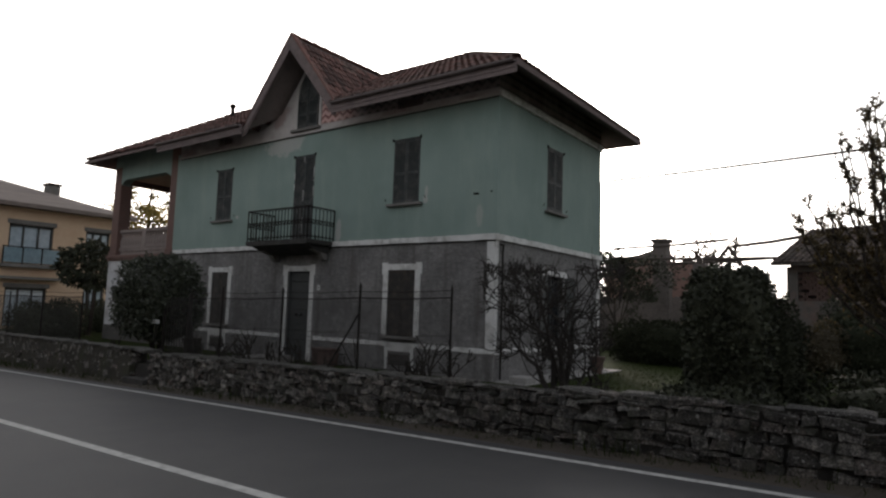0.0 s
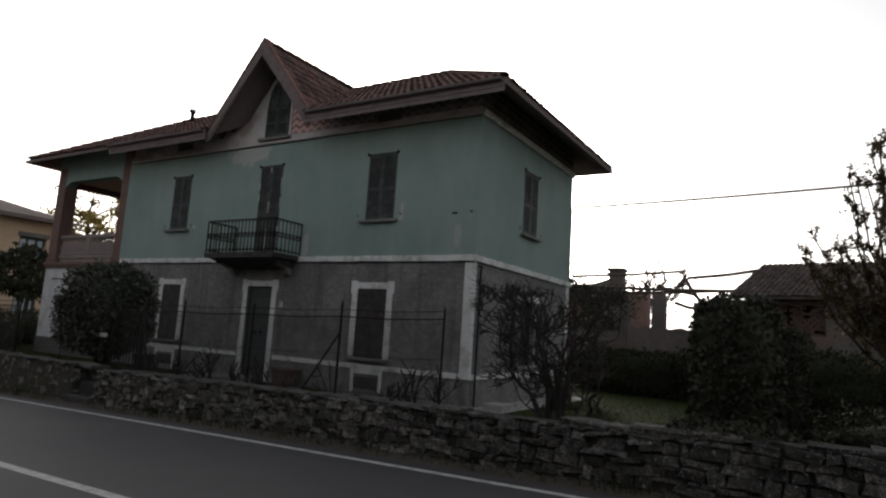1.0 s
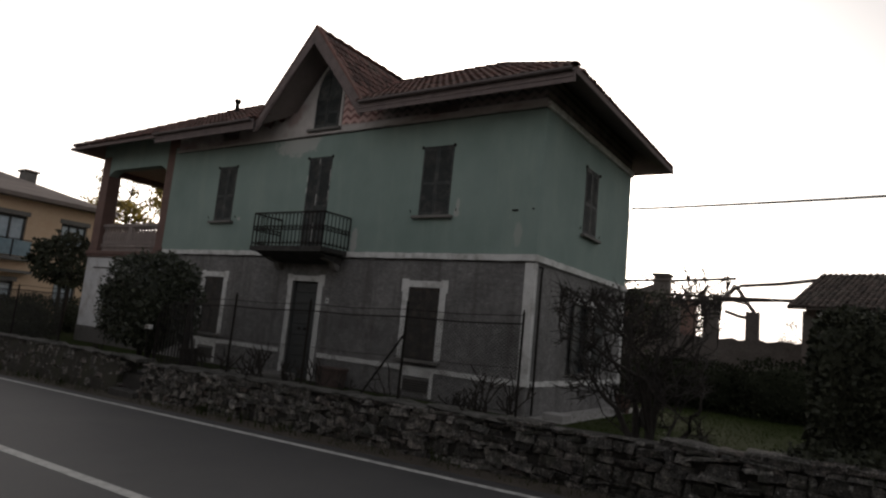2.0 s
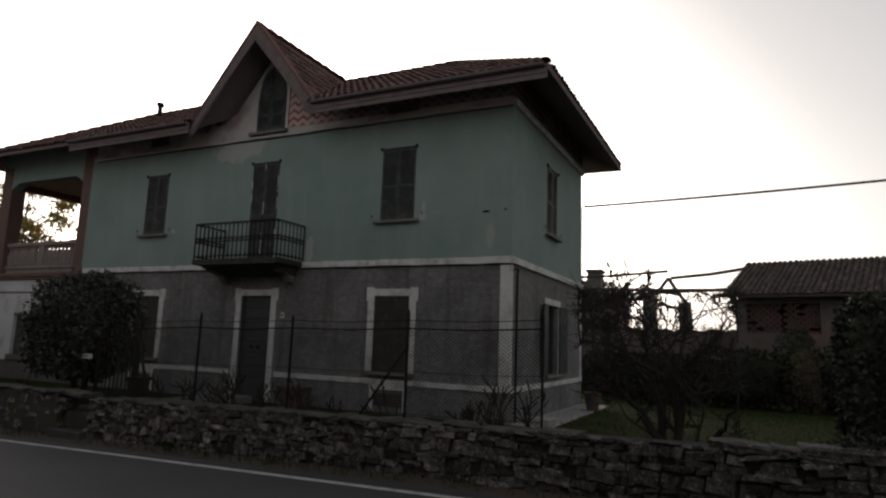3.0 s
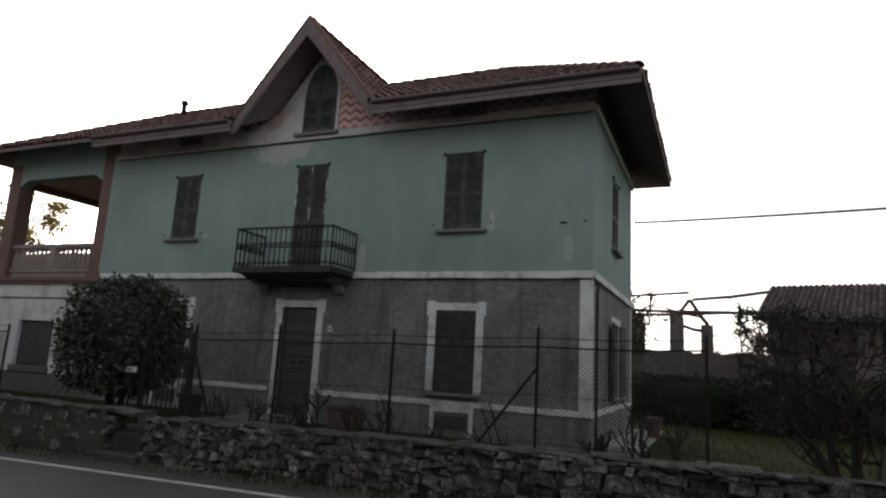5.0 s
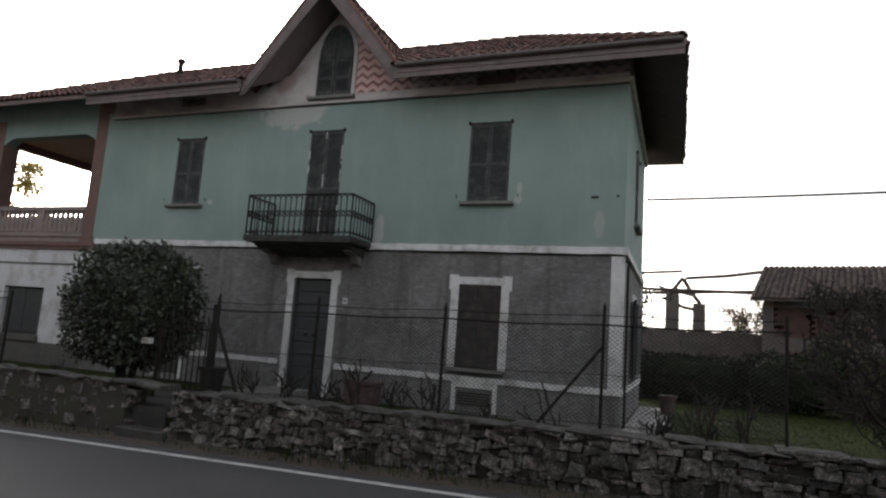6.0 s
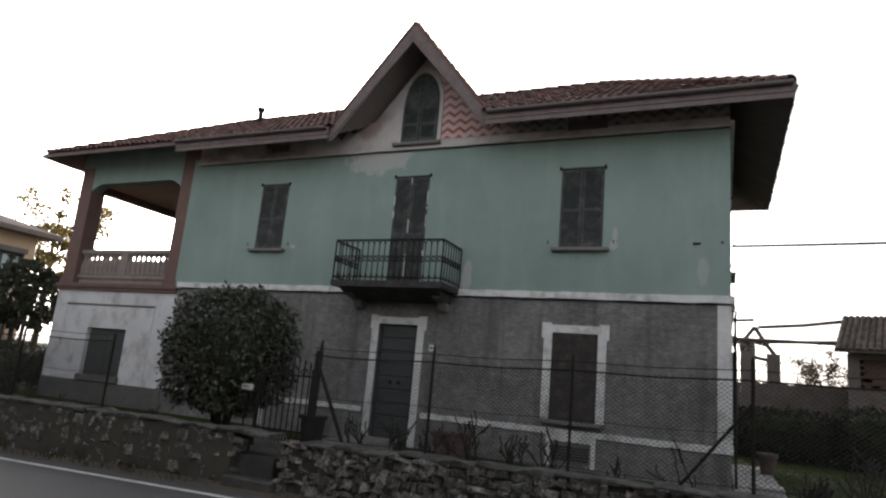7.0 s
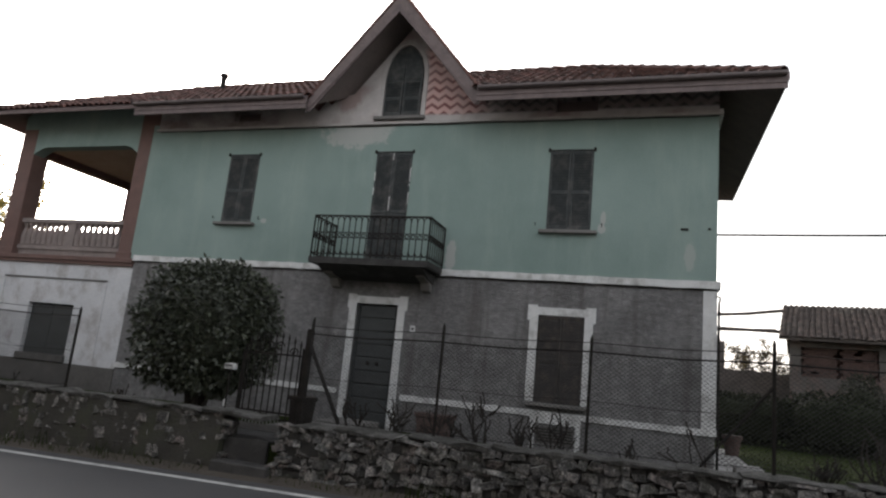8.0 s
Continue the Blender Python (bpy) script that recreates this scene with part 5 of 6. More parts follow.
# ---- gate ----
M_TOOTH = surface("worn_grey_metal", (0.10, 0.10, 0.10), (0.18, 0.175, 0.17), 6, 50, rough=0.6)
gate = empty("metal_gate", "narrow wrought iron garden gate with scrolled top, closed", "gate", loc=(-14.95, 9.0, 0.35))
GA, GB, GATE_Y = -15.52, -14.47, 9.0
for z in (0.60, 1.52):
    part("rail", boxed(GA, GB, GATE_Y - 0.015, GATE_Y + 0.015, z, z + 0.028), M_IRON, gate)
for x in (GA, GB):
    part("stile", tubed([(x, GATE_Y, 0.31), (x, GATE_Y, 1.66)], 0.018, 6), M_IRON, gate)
for i in range(9):
    x = GA + (GB - GA) * (i + 0.5) / 9
    h = 1.64 + 0.16 * math.sin(math.pi * (i + 0.5) / 9)
    b = part("bar", tubed([(x, GATE_Y, 0.5), (x, GATE_Y, h)], 0.0125, 5), M_IRON, gate)
    part("spike", tubed([(x, GATE_Y, h), (x, GATE_Y, h + 0.03), (x, GATE_Y, h + 0.12)], [0.013, 0.022, 0.002], 5), M_IRON, b)
for s, xc, zc in ((1, -15.30, 1.60), (-1, -15.08, 1.66), (1, -14.90, 1.66), (-1, -14.62, 1.58)):
    pts = []
    for k in range(22):
        t = k * 0.42
        r = 0.085 * (1 - k / 26)
        pts.append((xc + s * r * math.cos(t), GATE_Y - 0.02, zc + r * math.sin(t)))
    part("scroll", tubed(pts, 0.012, 5), M_IRON, gate)
part("rail", boxed(GA, GB, GATE_Y - 0.012, GATE_Y + 0.012, 0.50, 0.525), M_IRON, gate)
for i in range(16):
    part("tooth", tubed([(GA + 0.03 + 0.066 * i, GATE_Y, 0.42), (GA + 0.03 + 0.066 * i, GATE_Y, 0.50)], 0.013, 4), M_TOOTH, gate)
part("kick_plate", boxed(GA, GB, GATE_Y - 0.006, GATE_Y + 0.006, 0.32, 0.42), M_PLINTH, gate, "dark sheet metal kick plate")
lp = empty("gate_post", "thin dark iron gate post beside the letter box", "gate post", loc=(-15.56, 9.0, 0.1))
part("shaft", tubed([(-15.56, 9.0, 0.05), (-15.56, 9.0, 1.55)], 0.025, 6), M_IRON, lp)
box_ob = empty("letter_box", "small white metal letter box on a thin post", "letter box", loc=(-15.7, 8.88, 0.4))
part("body", boxed(-15.80, -15.60, 8.83, 8.92, 1.22, 1.32, bev=0.01), M_WHITE, box_ob)
part("slot", boxed(-15.77, -15.64, 8.823, 8.828, 1.275, 1.29), M_IRON, box_ob)
part("stand", tubed([(-15.7, 8.88, 0.3), (-15.7, 8.88, 1.22)], 0.015, 5), M_IRON, box_ob)
for k, (y0, y1, z) in enumerate(((7.75, 8.05, road_z(-14.5) + 0.16), (8.05, 9.05, 0.31))):
    tagged(part("garden_step", boxed(-15.0 if k == 0 else -15.6, -14.08 if k == 0 else -14.3, y0, y1, -0.5, z, bev=0.015), M_STAIN), "worn concrete step at the garden gate", "step", kind="structure")


tagged(part("garden_path", boxed(-15.45, -14.5, 9.06, 12.5, -0.1, 0.335, bev=0.01), M_CONC), "worn concrete path from the gate", "path", kind="structure")

# ---- plants ----
def leaf_cloud(spots, size, seed, aspect=0.55, droop=0.2):
    """Verts and faces of many small pointed leaves; spots: (place, outward)."""
    rnd = random.Random(seed)
    V, F = [], []
    for p, out in spots:
        d = Vector((rnd.gauss(0, 1), rnd.gauss(0, 1), rnd.gauss(0, 1) - droop)).normalized()
        d = (d + Vector(out) * 0.7).normalized()
        s = d.cross(Vector((rnd.gauss(0, 1), rnd.gauss(0, 1), rnd.gauss(0, 1)))).normalized()
        n = d.cross(s)
        L = size * rnd.uniform(0.6, 1.3)
        w = L * aspect * 0.5
        p = Vector(p)
        b = len(V)
        V += [tuple(p), tuple(p + d * L * 0.5 + s * w), tuple(p + d * L + n * L * 0.12), tuple(p + d * L * 0.5 - s * w)]
        F.append((b, b + 1, b + 2, b + 3))
    return V, F


def branches(bm, base, direction, length, radius, depth, rnd, tips, spread=0.6, kids=(2, 3), lift=0.15, bend=0.25, limit=None, thin=0.004):
    """A limb that tapers, bends and forks."""
    pts, rad = [Vector(base)], [radius]
    d = Vector(direction).normalized()
    n = 3
    for i in range(n):
        d = (d + Vector((rnd.gauss(0, bend), rnd.gauss(0, bend), rnd.gauss(0, bend) + lift)) * 0.5).normalized()
        q = pts[-1] + d * length / n
        if limit:
            q = limit(q)
        pts.append(q)
        rad.append(radius * (1 - 0.45 * (i + 1) / n))
    rad = [max(r, thin) for r in rad]
    tube(bm, pts, rad, 5 if radius > 0.03 else 3, cap=False)
    if depth == 0:
        tips.append((pts[-1], d))
        return
    for k in range(rnd.randint(*kids)):
        at = pts[-1] if k == 0 else pts[rnd.randint(1, n)]
        side = Vector((rnd.gauss(0, 1), rnd.gauss(0, 1), rnd.gauss(0, 0.7)))
        nd = (d + side * spread).normalized()
        branches(bm, at, nd, length * rnd.uniform(0.62, 0.85), rad[-1] * 0.85, depth - 1, rnd, tips, spread, kids, lift, bend, limit, thin)


M_LEAF_BUSH = leafy("glossy_bush_leaf", (0.018, 0.022, 0.014), (0.070, 0.080, 0.052), 0.38, 0.45)
M_LEAF_IVY = leafy("ivy_leaf", (0.010, 0.013, 0.008), (0.065, 0.072, 0.045), 0.6, 0.3)
M_LEAF_DARK = leafy("hedge_leaf", (0.015, 0.018, 0.011), (0.046, 0.052, 0.031), 0.75, 0.25)
M_LEAF_HEDGE = leafy("overgrown_hedge_leaf", (0.014, 0.017, 0.011), (0.036, 0.041, 0.026), 0.9, 0.05)
M_LEAF_TREE = leafy("sparse_tree_leaf", (0.05, 0.05, 0.02), (0.14, 0.12, 0.055), 0.6, 0.3, 0.55)
M_LEAF_BUD = leafy("bud_leaf", (0.035, 0.03, 0.02), (0.08, 0.066, 0.042), 0.7, 0.3, 0.15)
M_GRASS = leafy("grass_blade", (0.018, 0.027, 0.007), (0.038, 0.054, 0.015), 0.9, 0.03)


def super_round(rnd, c, r, power, depth=0.25, wobble=1.0):
    """A random place near the skin of a rounded box, and its outward direction."""
    while True:
        a, b = rnd.uniform(0, 2 * math.pi), math.asin(rnd.uniform(-1, 1))
        d = Vector((math.cos(b) * math.cos(a), math.cos(b) * math.sin(a), math.sin(b)))
        k = (abs(d.x) ** power + abs(d.y) ** power + abs(d.z) ** power) ** (-1 / power)
        wob = 1 + wobble * (0.14 * noise.noise(d * 2.3 + Vector(c)) + 0.10 * noise.noise(d * 5.0 + Vector(c))) + rnd.gauss(0, 0.025)
        q = d * k * wob * (1 - depth * rnd.random() ** 2)
        return Vector((c[0] + q.x * r[0], c[1] + q.y * r[1], c[2] + q.z * r[2])), d


def bush(name, label, c, r, n, size, material, seed, power=2.6, trunk=True, ground=0.3, core=0.72, category="bush", aspect=0.5, wob=1.0):
    rnd = random.Random(seed)
    b = empty(name, label, category, loc=(c[0], c[1], ground))
    spots = [super_round(rnd, c, r, power, 0.3, wob) for _ in range(n)]
    V, F = leaf_cloud(spots, size, seed, aspect)
    crown = raw("crown", V, F, material, b)
    # dense inner foliage
    bm = bmesh.new()
    bmesh.ops.create_icosphere(bm, subdivisions=3, radius=1.0)
    for v in bm.verts:
        d = v.co.normalized()
        k = (abs(d.x) ** power + abs(d.y) ** power + abs(d.z) ** power) ** (-1 / power) * core * (1 + 0.12 * noise.noise(d * 4 + Vector(c)))
        v.co = Vector((c[0] + d.x * k * r[0], c[1] + d.y * k * r[1], c[2] + d.z * k * r[2]))
    part("inner_foliage", bm, material, b)
    if trunk:
        bm = bmesh.new()
        for k in range(4):
            a = k * 1.7
            tube(bm, [(c[0] + 0.1 * math.cos(a), c[1] + 0.1 * math.sin(a), ground - 0.1), (c[0] + 0.3 * math.cos(a), c[1] + 0.25 * math.sin(a), c[2] - r[2] * 0.5), (c[0] + 0.6 * math.cos(a), c[1] + 0.5 * math.sin(a), c[2])], [0.06, 0.045, 0.02], 6)
        part("trunk", bm, M_BARK, b)
    return b


bush("clipped_bush", "large rounded evergreen bush with glossy dark leaves", (-16.75, 9.5, 1.88), (1.12, 0.97, 1.10), 15000, 0.10, M_LEAF_BUSH, 21, power=3.2, ground=0.35)
bush("ivy_column", "tall ivy-covered block behind the stone wall", (-1.93, 9.2, 1.37), (0.51, 0.5, 1.1), 16000, 0.065, M_LEAF_IVY, 22, power=6.0, wob=0.4, core=0.9, trunk=False, ground=0.4, category="ivy", aspect=0.8)
bush("dark_shrub", "dark tangled evergreen shrub under the bare tree", (0.5, 9.6, 0.75), (1.9, 0.8, 0.5), 6000, 0.09, M_LEAF_DARK, 23, power=2.6, trunk=False, ground=0.4)
bush("dark_column", "dark narrow evergreen beside the ivy", (-1.36, 9.6, 1.2), (0.22, 0.3, 0.92), 3500, 0.06, M_LEAF_DARK, 27, power=2.6, trunk=False, ground=0.3, category="shrub")
bush("broadleaf_shrub", "tall dark broad-leaved evergreen shrub beside the wing", (-29.4, 13.4, 3.25), (1.7, 1.35, 1.05), 2100, 0.27, M_LEAF_DARK, 24, power=1.5, ground=0.0, core=0.3, wob=2.2)
for i, (x, y, z, rx, rz) in enumerate(((-26.2, 10.4, 0.5, 1.2, 0.5), (-29.6, 11.3, 0.75, 2.0, 0.8), (-33.6, 9.6, 1.2, 2.0, 1.2), (-28.6, 12.0, 0.8, 1.1, 0.9), (-28.9, 14.8, 0.8, 1.3, 0.9), (-32.0, 15.2, 0.8, 1.6, 0.9))):
    bush("garden_shrub", "low dark garden shrub behind the wall", (x, y, z), (rx, 0.8, rz), 3500, 0.11, M_LEAF_DARK, 30 + i, power=2.4, trunk=False, ground=0.1, core=0.7)
for i, (x, y, rx, rz) in enumerate(((-6.3, 22.6, 1.6, 0.8), (-3.75, 22.0, 1.5, 0.92), (-7.6, 23.2, 1.6, 0.8), (-0.7, 22.2, 1.5, 0.95), (1.9, 22.2, 1.6, 0.95))):
    bush("hedge", "dark overgrown hedge at the end of the lawn", (x, y, rz + 0.05), (rx, 0.9, rz), 4000, 0.13, M_LEAF_HEDGE, 40 + i, power=3.0, trunk=False, ground=0.1, core=0.8)


bush("yellow_shrub", "yellowish-green shrub at the end of the hedge", (-1.95, 21.6, 0.95), (0.55, 0.5, 0.9), 1800, 0.11, M_LEAF_BUD, 46, power=2.4, trunk=False, ground=0.1, category="shrub")
bush("dark_shrub", "tall dark evergreen shrub in front of the barn", (-1.9, 26.5, 1.2), (0.75, 0.7, 1.5), 2600, 0.13, M_LEAF_DARK, 48, power=2.4, trunk=False, ground=0.1)
bush("trailing_ivy", "ivy spilling over the top of the stone wall", (-1.9, 8.35, 0.84), (0.75, 0.42, 0.16), 2200, 0.06, M_LEAF_IVY, 47, power=2.2, trunk=False, ground=0.8, category="ivy", aspect=0.8)


def clipped_tree(name, label, base, box_lo, box_hi, seed, stems):
    """A bare, hard-pruned shrub: a few stems that fork into a dense fan, cut off flat."""
    rnd = random.Random(seed)
    lo, hi = Vector(box_lo), Vector(box_hi)
    t = empty(name, label, "shrub", loc=base)

    def limit(q):
        return Vector((min(max(q.x, lo.x), hi.x), min(max(q.y, lo.y), hi.y), min(q.z, hi.z - abs(rnd.gauss(0, 0.10)))))
    tips = []
    for dx, dy, dz, ln in stems:
        bm = bmesh.new()
        branches(bm, Vector(base) + Vector((rnd.uniform(-0.08, 0.08), rnd.uniform(-0.08, 0.08), -0.1)), (dx, dy, dz), ln, 0.065, 5, rnd, tips, 0.6, (2, 3), 0.16, 0.28, limit, 0.009)
        part("stem", bm, M_TWIG, t)
    # fine twigs, three-sided slivers that bristle from every tip
    V, F = [], []
    for p, d in tips:
        for _ in range(2):
            e = (d * 0.5 + Vector((rnd.gauss(0, 0.7), rnd.gauss(0, 0.7), rnd.gauss(0, 0.5)))).normalized()
            q = p + e * rnd.uniform(0.10, 0.30)
            side = e.cross(Vector((rnd.gauss(0, 1), rnd.gauss(0, 1), rnd.gauss(0, 1)))).normalized() * 0.0075
            up = e.cross(side)
            b = len(V)
            V += [tuple(p + side), tuple(p - side * 0.5 + up), tuple(p - side * 0.5 - up), tuple(q)]
            F += [(b, b + 1, b + 3), (b + 1, b + 2, b + 3), (b + 2, b, b + 3)]
    tagged(raw("brushwood", V, F, M_TWIG, t, "dense fine bare twigs"), kind="stuff")
    V, F = leaf_cloud([(p + Vector((rnd.gauss(0, 0.08), rnd.gauss(0, 0.08), rnd.gauss(0, 0.08))), d) for p, d in tips], 0.04, seed)
    raw("withered_leaves", V, F, M_LEAF_DARK, t)
    return t


clipped_tree("pruned_shrub", "bare flat-topped pruned shrub behind the wall", (-4.35, 9.0, 0.5), (-5.45, 8.55, 0.8), (-3.55, 9.6, 2.62), 51,
             ((-0.42, 0.05, 1, 1.0), (-0.05, 0.1, 1, 1.05), (0.3, 0.0, 1, 1.0), (-0.85, 0.1, 0.75, 0.75), (0.7, -0.1, 0.75, 0.7)))


def bare_rose(x, y, h, seed):
    rnd = random.Random(seed)
    z = ground_z(x, y)
    t = empty("rose_bush", "bare pruned rose bush with thin stems", "rose bush", "bare rose bushes along the wall", (x, y, z))
    for k in range(rnd.randint(2, 4)):
        bm = bmesh.new()
        branches(bm, (x + rnd.uniform(-0.08, 0.08), y, z - 0.05), (rnd.uniform(-0.35, 0.35), rnd.uniform(-0.2, 0.2), 1), h * 0.5, 0.03, 2, rnd, [], 0.45, (2, 3), 0.35, 0.42, None, 0.012)
        part("stem", bm, M_BARK, t)


for i, (x, h) in enumerate(((-13.2, 0.75), (-12.65, 0.8), (-12.1, 0.7), (-11.45, 0.95), (-10.85, 0.75), (-10.3, 0.85), (-9.4, 0.6), (-8.55, 0.8), (-7.2, 0.7), (-6.55, 0.95), (-6.1, 0.9), (-17.9, 0.6), (-19.9, 0.7))):
    bare_rose(x, 8.65 + 0.15 * ((i * 7) % 3), h * 1.0, 60 + i)


def tree(name, label, base, height, crown_r, seed, leaf_mat, per_tip, leaf, depth=5, spread=0.55, radius=0.16, fork=0.3, lift=0.15, puff=0.14, thin=0.010):
    rnd = random.Random(seed)
    t = empty(name, label, "tree", loc=base)
    bm, tips = bmesh.new(), []
    trunk_top = Vector(base) + Vector((rnd.uniform(-0.2, 0.2), rnd.uniform(-0.2, 0.2), height * fork))
    tube(bm, [Vector(base) - Vector((0, 0, 0.2)), (Vector(base) + trunk_top) / 2 + Vector((0.05, 0, 0)), trunk_top], [radius, radius * 0.85, radius * 0.7], 8)
    part("trunk", bm, M_BARK, t)
    for k in range(5):
        bm = bmesh.new()
        a = k * 2 * math.pi / 5 + rnd.uniform(-0.3, 0.3)
        branches(bm, trunk_top - Vector((0, 0, rnd.uniform(0, height * fork * 0.35))), (math.cos(a) * crown_r, math.sin(a) * crown_r, 0.9 + rnd.random()), height * (1 - fork) * 0.36, radius * 0.5, depth, rnd, tips, spread, (2, 3), lift, 0.25, None, thin)
        part("limb", bm, M_BARK, t)
    V, F = leaf_cloud([(p + Vector((rnd.gauss(0, puff), rnd.gauss(0, puff), rnd.gauss(0, puff * 0.7))), d) for p, d in tips for _ in range(per_tip)], leaf, seed, 0.6)
    raw("crown", V, F, leaf_mat, t)
    return t


def shoot_tree(base, seed):
    """A nearly bare fruit tree: a short trunk, upright shoots set with small leaves, and some spreading side branches."""
    rnd = random.Random(seed)
    t = empty("bare_tree", "upright garden tree, nearly bare, with small leaves", "tree", loc=base)
    B = Vector(base)
    part("trunk", tubed([B - Vector((0, 0, 0.2)), B + Vector((0.04, 0, 0.8)), B + Vector((0.0, 0.04, 1.6))], [0.08, 0.065, 0.05], 8), M_BARK, t)
    spots = []
    ends = [(rnd.uniform(-0.75, 0.9), rnd.uniform(-0.5, 0.5), rnd.uniform(3.3, 4.35)) for _ in range(22)]
    ends += [(rnd.uniform(-1.3, -0.6), rnd.uniform(-0.4, 0.4), rnd.uniform(2.2, 3.1)) for _ in range(10)]
    ends += [(rnd.uniform(0.5, 1.4), rnd.uniform(-0.5, 0.5), rnd.uniform(2.3, 3.4)) for _ in range(7)]
    for ex_, ey_, ez_ in ends:
        start = B + Vector((0, 0, rnd.uniform(0.9, 1.6)))
        end = B + Vector((ex_, ey_, ez_))
        knee = start.lerp(end, 0.42) + Vector((ex_ * 0.28, ey_ * 0.28, -0.25))
        pts = [(start * (1 - u) ** 2 + knee * 2 * u * (1 - u) + end * u * u) + Vector((rnd.gauss(0, 0.03), rnd.gauss(0, 0.03), 0)) for u in (k / 8 for k in range(9))]
        bm = tubed(pts, [0.018 * (1 - 0.85 * k / 8) + 0.006 for k in range(9)], 4)
        for k in range(3, 9):
            for _ in range(3):
                d = Vector((rnd.gauss(0, 0.5), rnd.gauss(0, 0.5), 0.6 + rnd.random()))
                q = pts[k] + d.normalized() * rnd.uniform(0.08, 0.26)
                tube(bm, [pts[k], q], [0.007, 0.004], 3, cap=False)
                spots += [(pts[k].lerp(q, rnd.random()), d.normalized()) for _ in range(22)]
            spots += [(pts[k] + Vector((rnd.gauss(0, 0.06), rnd.gauss(0, 0.06), rnd.gauss(0, 0.12))), (0, 0, 1)) for _ in range(12)]
        part("limb", bm, M_BARK, t)
    V, F = leaf_cloud(spots, 0.056, seed, 0.5)
    raw("crown", V, F, M_LEAF_BUD, t)
    return t


shoot_tree((0.08, 9.75, 0.4), 71)


def clump_tree(base, centre, radii, clumps, seed, per=240, leaf=0.2, label="tall thin tree with sparse leafy clumps behind the wing"):
    """A thin trunk, long limbs, and flat separate clumps of leaves with sky between them."""
    rnd = random.Random(seed)
    t = empty("tall_tree", label, "tree", loc=base)
    B, C = Vector(base), Vector(centre)
    top = Vector((C.x, C.y, C.z + radii[2] * 0.5))
    trunk = [B - Vector((0, 0, 0.2)), B.lerp(top, 0.35) + Vector((0.15, 0, 0)), B.lerp(top, 0.7) - Vector((0.1, 0, 0)), top]
    part("trunk", tubed(trunk, [0.2, 0.16, 0.11, 0.04], 8), M_BARK, t)
    spots = []
    for k in range(clumps):
        while True:
            d = Vector((rnd.uniform(-1, 1), rnd.uniform(-1, 1), rnd.uniform(-1, 1)))
            if 0.25 < d.length < 1:
                break
        q = C + Vector((d.x * radii[0], d.y * radii[1], d.z * radii[2]))
        start = B.lerp(top, min(0.95, max(0.3, (q.z - B.z) / (top.z - B.z) - 0.15)))
        mid = start.lerp(q, 0.5) + Vector((rnd.gauss(0, 0.15), rnd.gauss(0, 0.15), -0.2))
        part("limb", tubed([start, mid, q], [0.05, 0.035, 0.012], 5), M_BARK, t)
        w = rnd.uniform(0.45, 0.95)
        spots += [(q + Vector((rnd.gauss(0, w * 0.5), rnd.gauss(0, w * 0.5), rnd.gauss(0, w * 0.26))), (0, 0, 0.3)) for _ in range(int(per * w))]
    V, F = leaf_cloud(spots, leaf, seed, 0.6)
    raw("crown", V, F, M_LEAF_TREE, t)
    return t


clump_tree((-43.3, 23.2, -0.3), (-43.2, 23.2, 7.8), (4.9, 2.4, 3.7), 46, 72)
clump_tree((-37.6, 25.5, -0.3), (-37.4, 25.5, 5.2), (2.2, 1.6, 1.9), 12, 73, 220, 0.18, "small tree with sparse leafy clumps behind the wing")
tree("distant_tree", "bare tree beyond the ruin", (-13.4, 52.0, 0.0), 9.6, 0.75, 74, M_LEAF_BUD, 4, 0.17, depth=4, spread=0.5, radius=0.18, thin=0.045)
tree("garden_tree", "small leafy tree behind the house", (-9.8, 25.6, 0.0), 4.9, 0.8, 76, M_LEAF_DARK, 26, 0.13, depth=4, spread=0.6, radius=0.1)
tree("distant_tree", "small bare tree beyond the ruin", (-2.9, 45.0, 0.0), 5.9, 0.9, 75, M_LEAF_BUD, 18, 0.14, depth=4, spread=0.65, radius=0.16, thin=0.02)

rnd = random.Random(80)
V, F = [], []
for _ in range(16000):
    x, y = rnd.uniform(-8.0, 5.0), rnd.uniform(8.5, 21.5)
    if x < -7.7 and y > 13:
        continue
    z = ground_z(x, y)
    a, h = rnd.uniform(0, 6.28), rnd.uniform(0.03, 0.08)
    dx, dy = 0.008 * math.cos(a), 0.008 * math.sin(a)
    b = len(V)
    V += [(x - dx, y - dy, z - 0.01), (x + dx, y + dy, z - 0.01), (x + rnd.gauss(0, 0.04), y + rnd.gauss(0, 0.04), z + h)]
    F.append((b, b + 1, b + 2))
tagged(raw("grass", V, F, M_GRASS), "short patchy lawn grass", "grass", kind="stuff")
V, F = [], []
for _ in range(5000):
    x = rnd.uniform(-40, 6)
    y, z0 = (rnd.uniform(7.6, 7.93), road_z(x) + 0.03) if rnd.random() < 0.55 else (rnd.uniform(8.3, 8.7), ground_z(x, 8.5))
    if -15.1 < x < -14.0:
        continue
    h = rnd.uniform(0.05, 0.16) * (1.8 if noise.noise(Vector((x * 0.8, 0, y))) > 0.15 else 0.6)
    a = rnd.uniform(0, 6.28)
    b = len(V)
    V += [(x - 0.008 * math.cos(a), y - 0.008 * math.sin(a), z0 - 0.03), (x + 0.008 * math.cos(a), y + 0.008 * math.sin(a), z0 - 0.03), (x + rnd.gauss(0, 0.05), y + rnd.gauss(0, 0.04), z0 + h)]
    F.append((b, b + 1, b + 2))
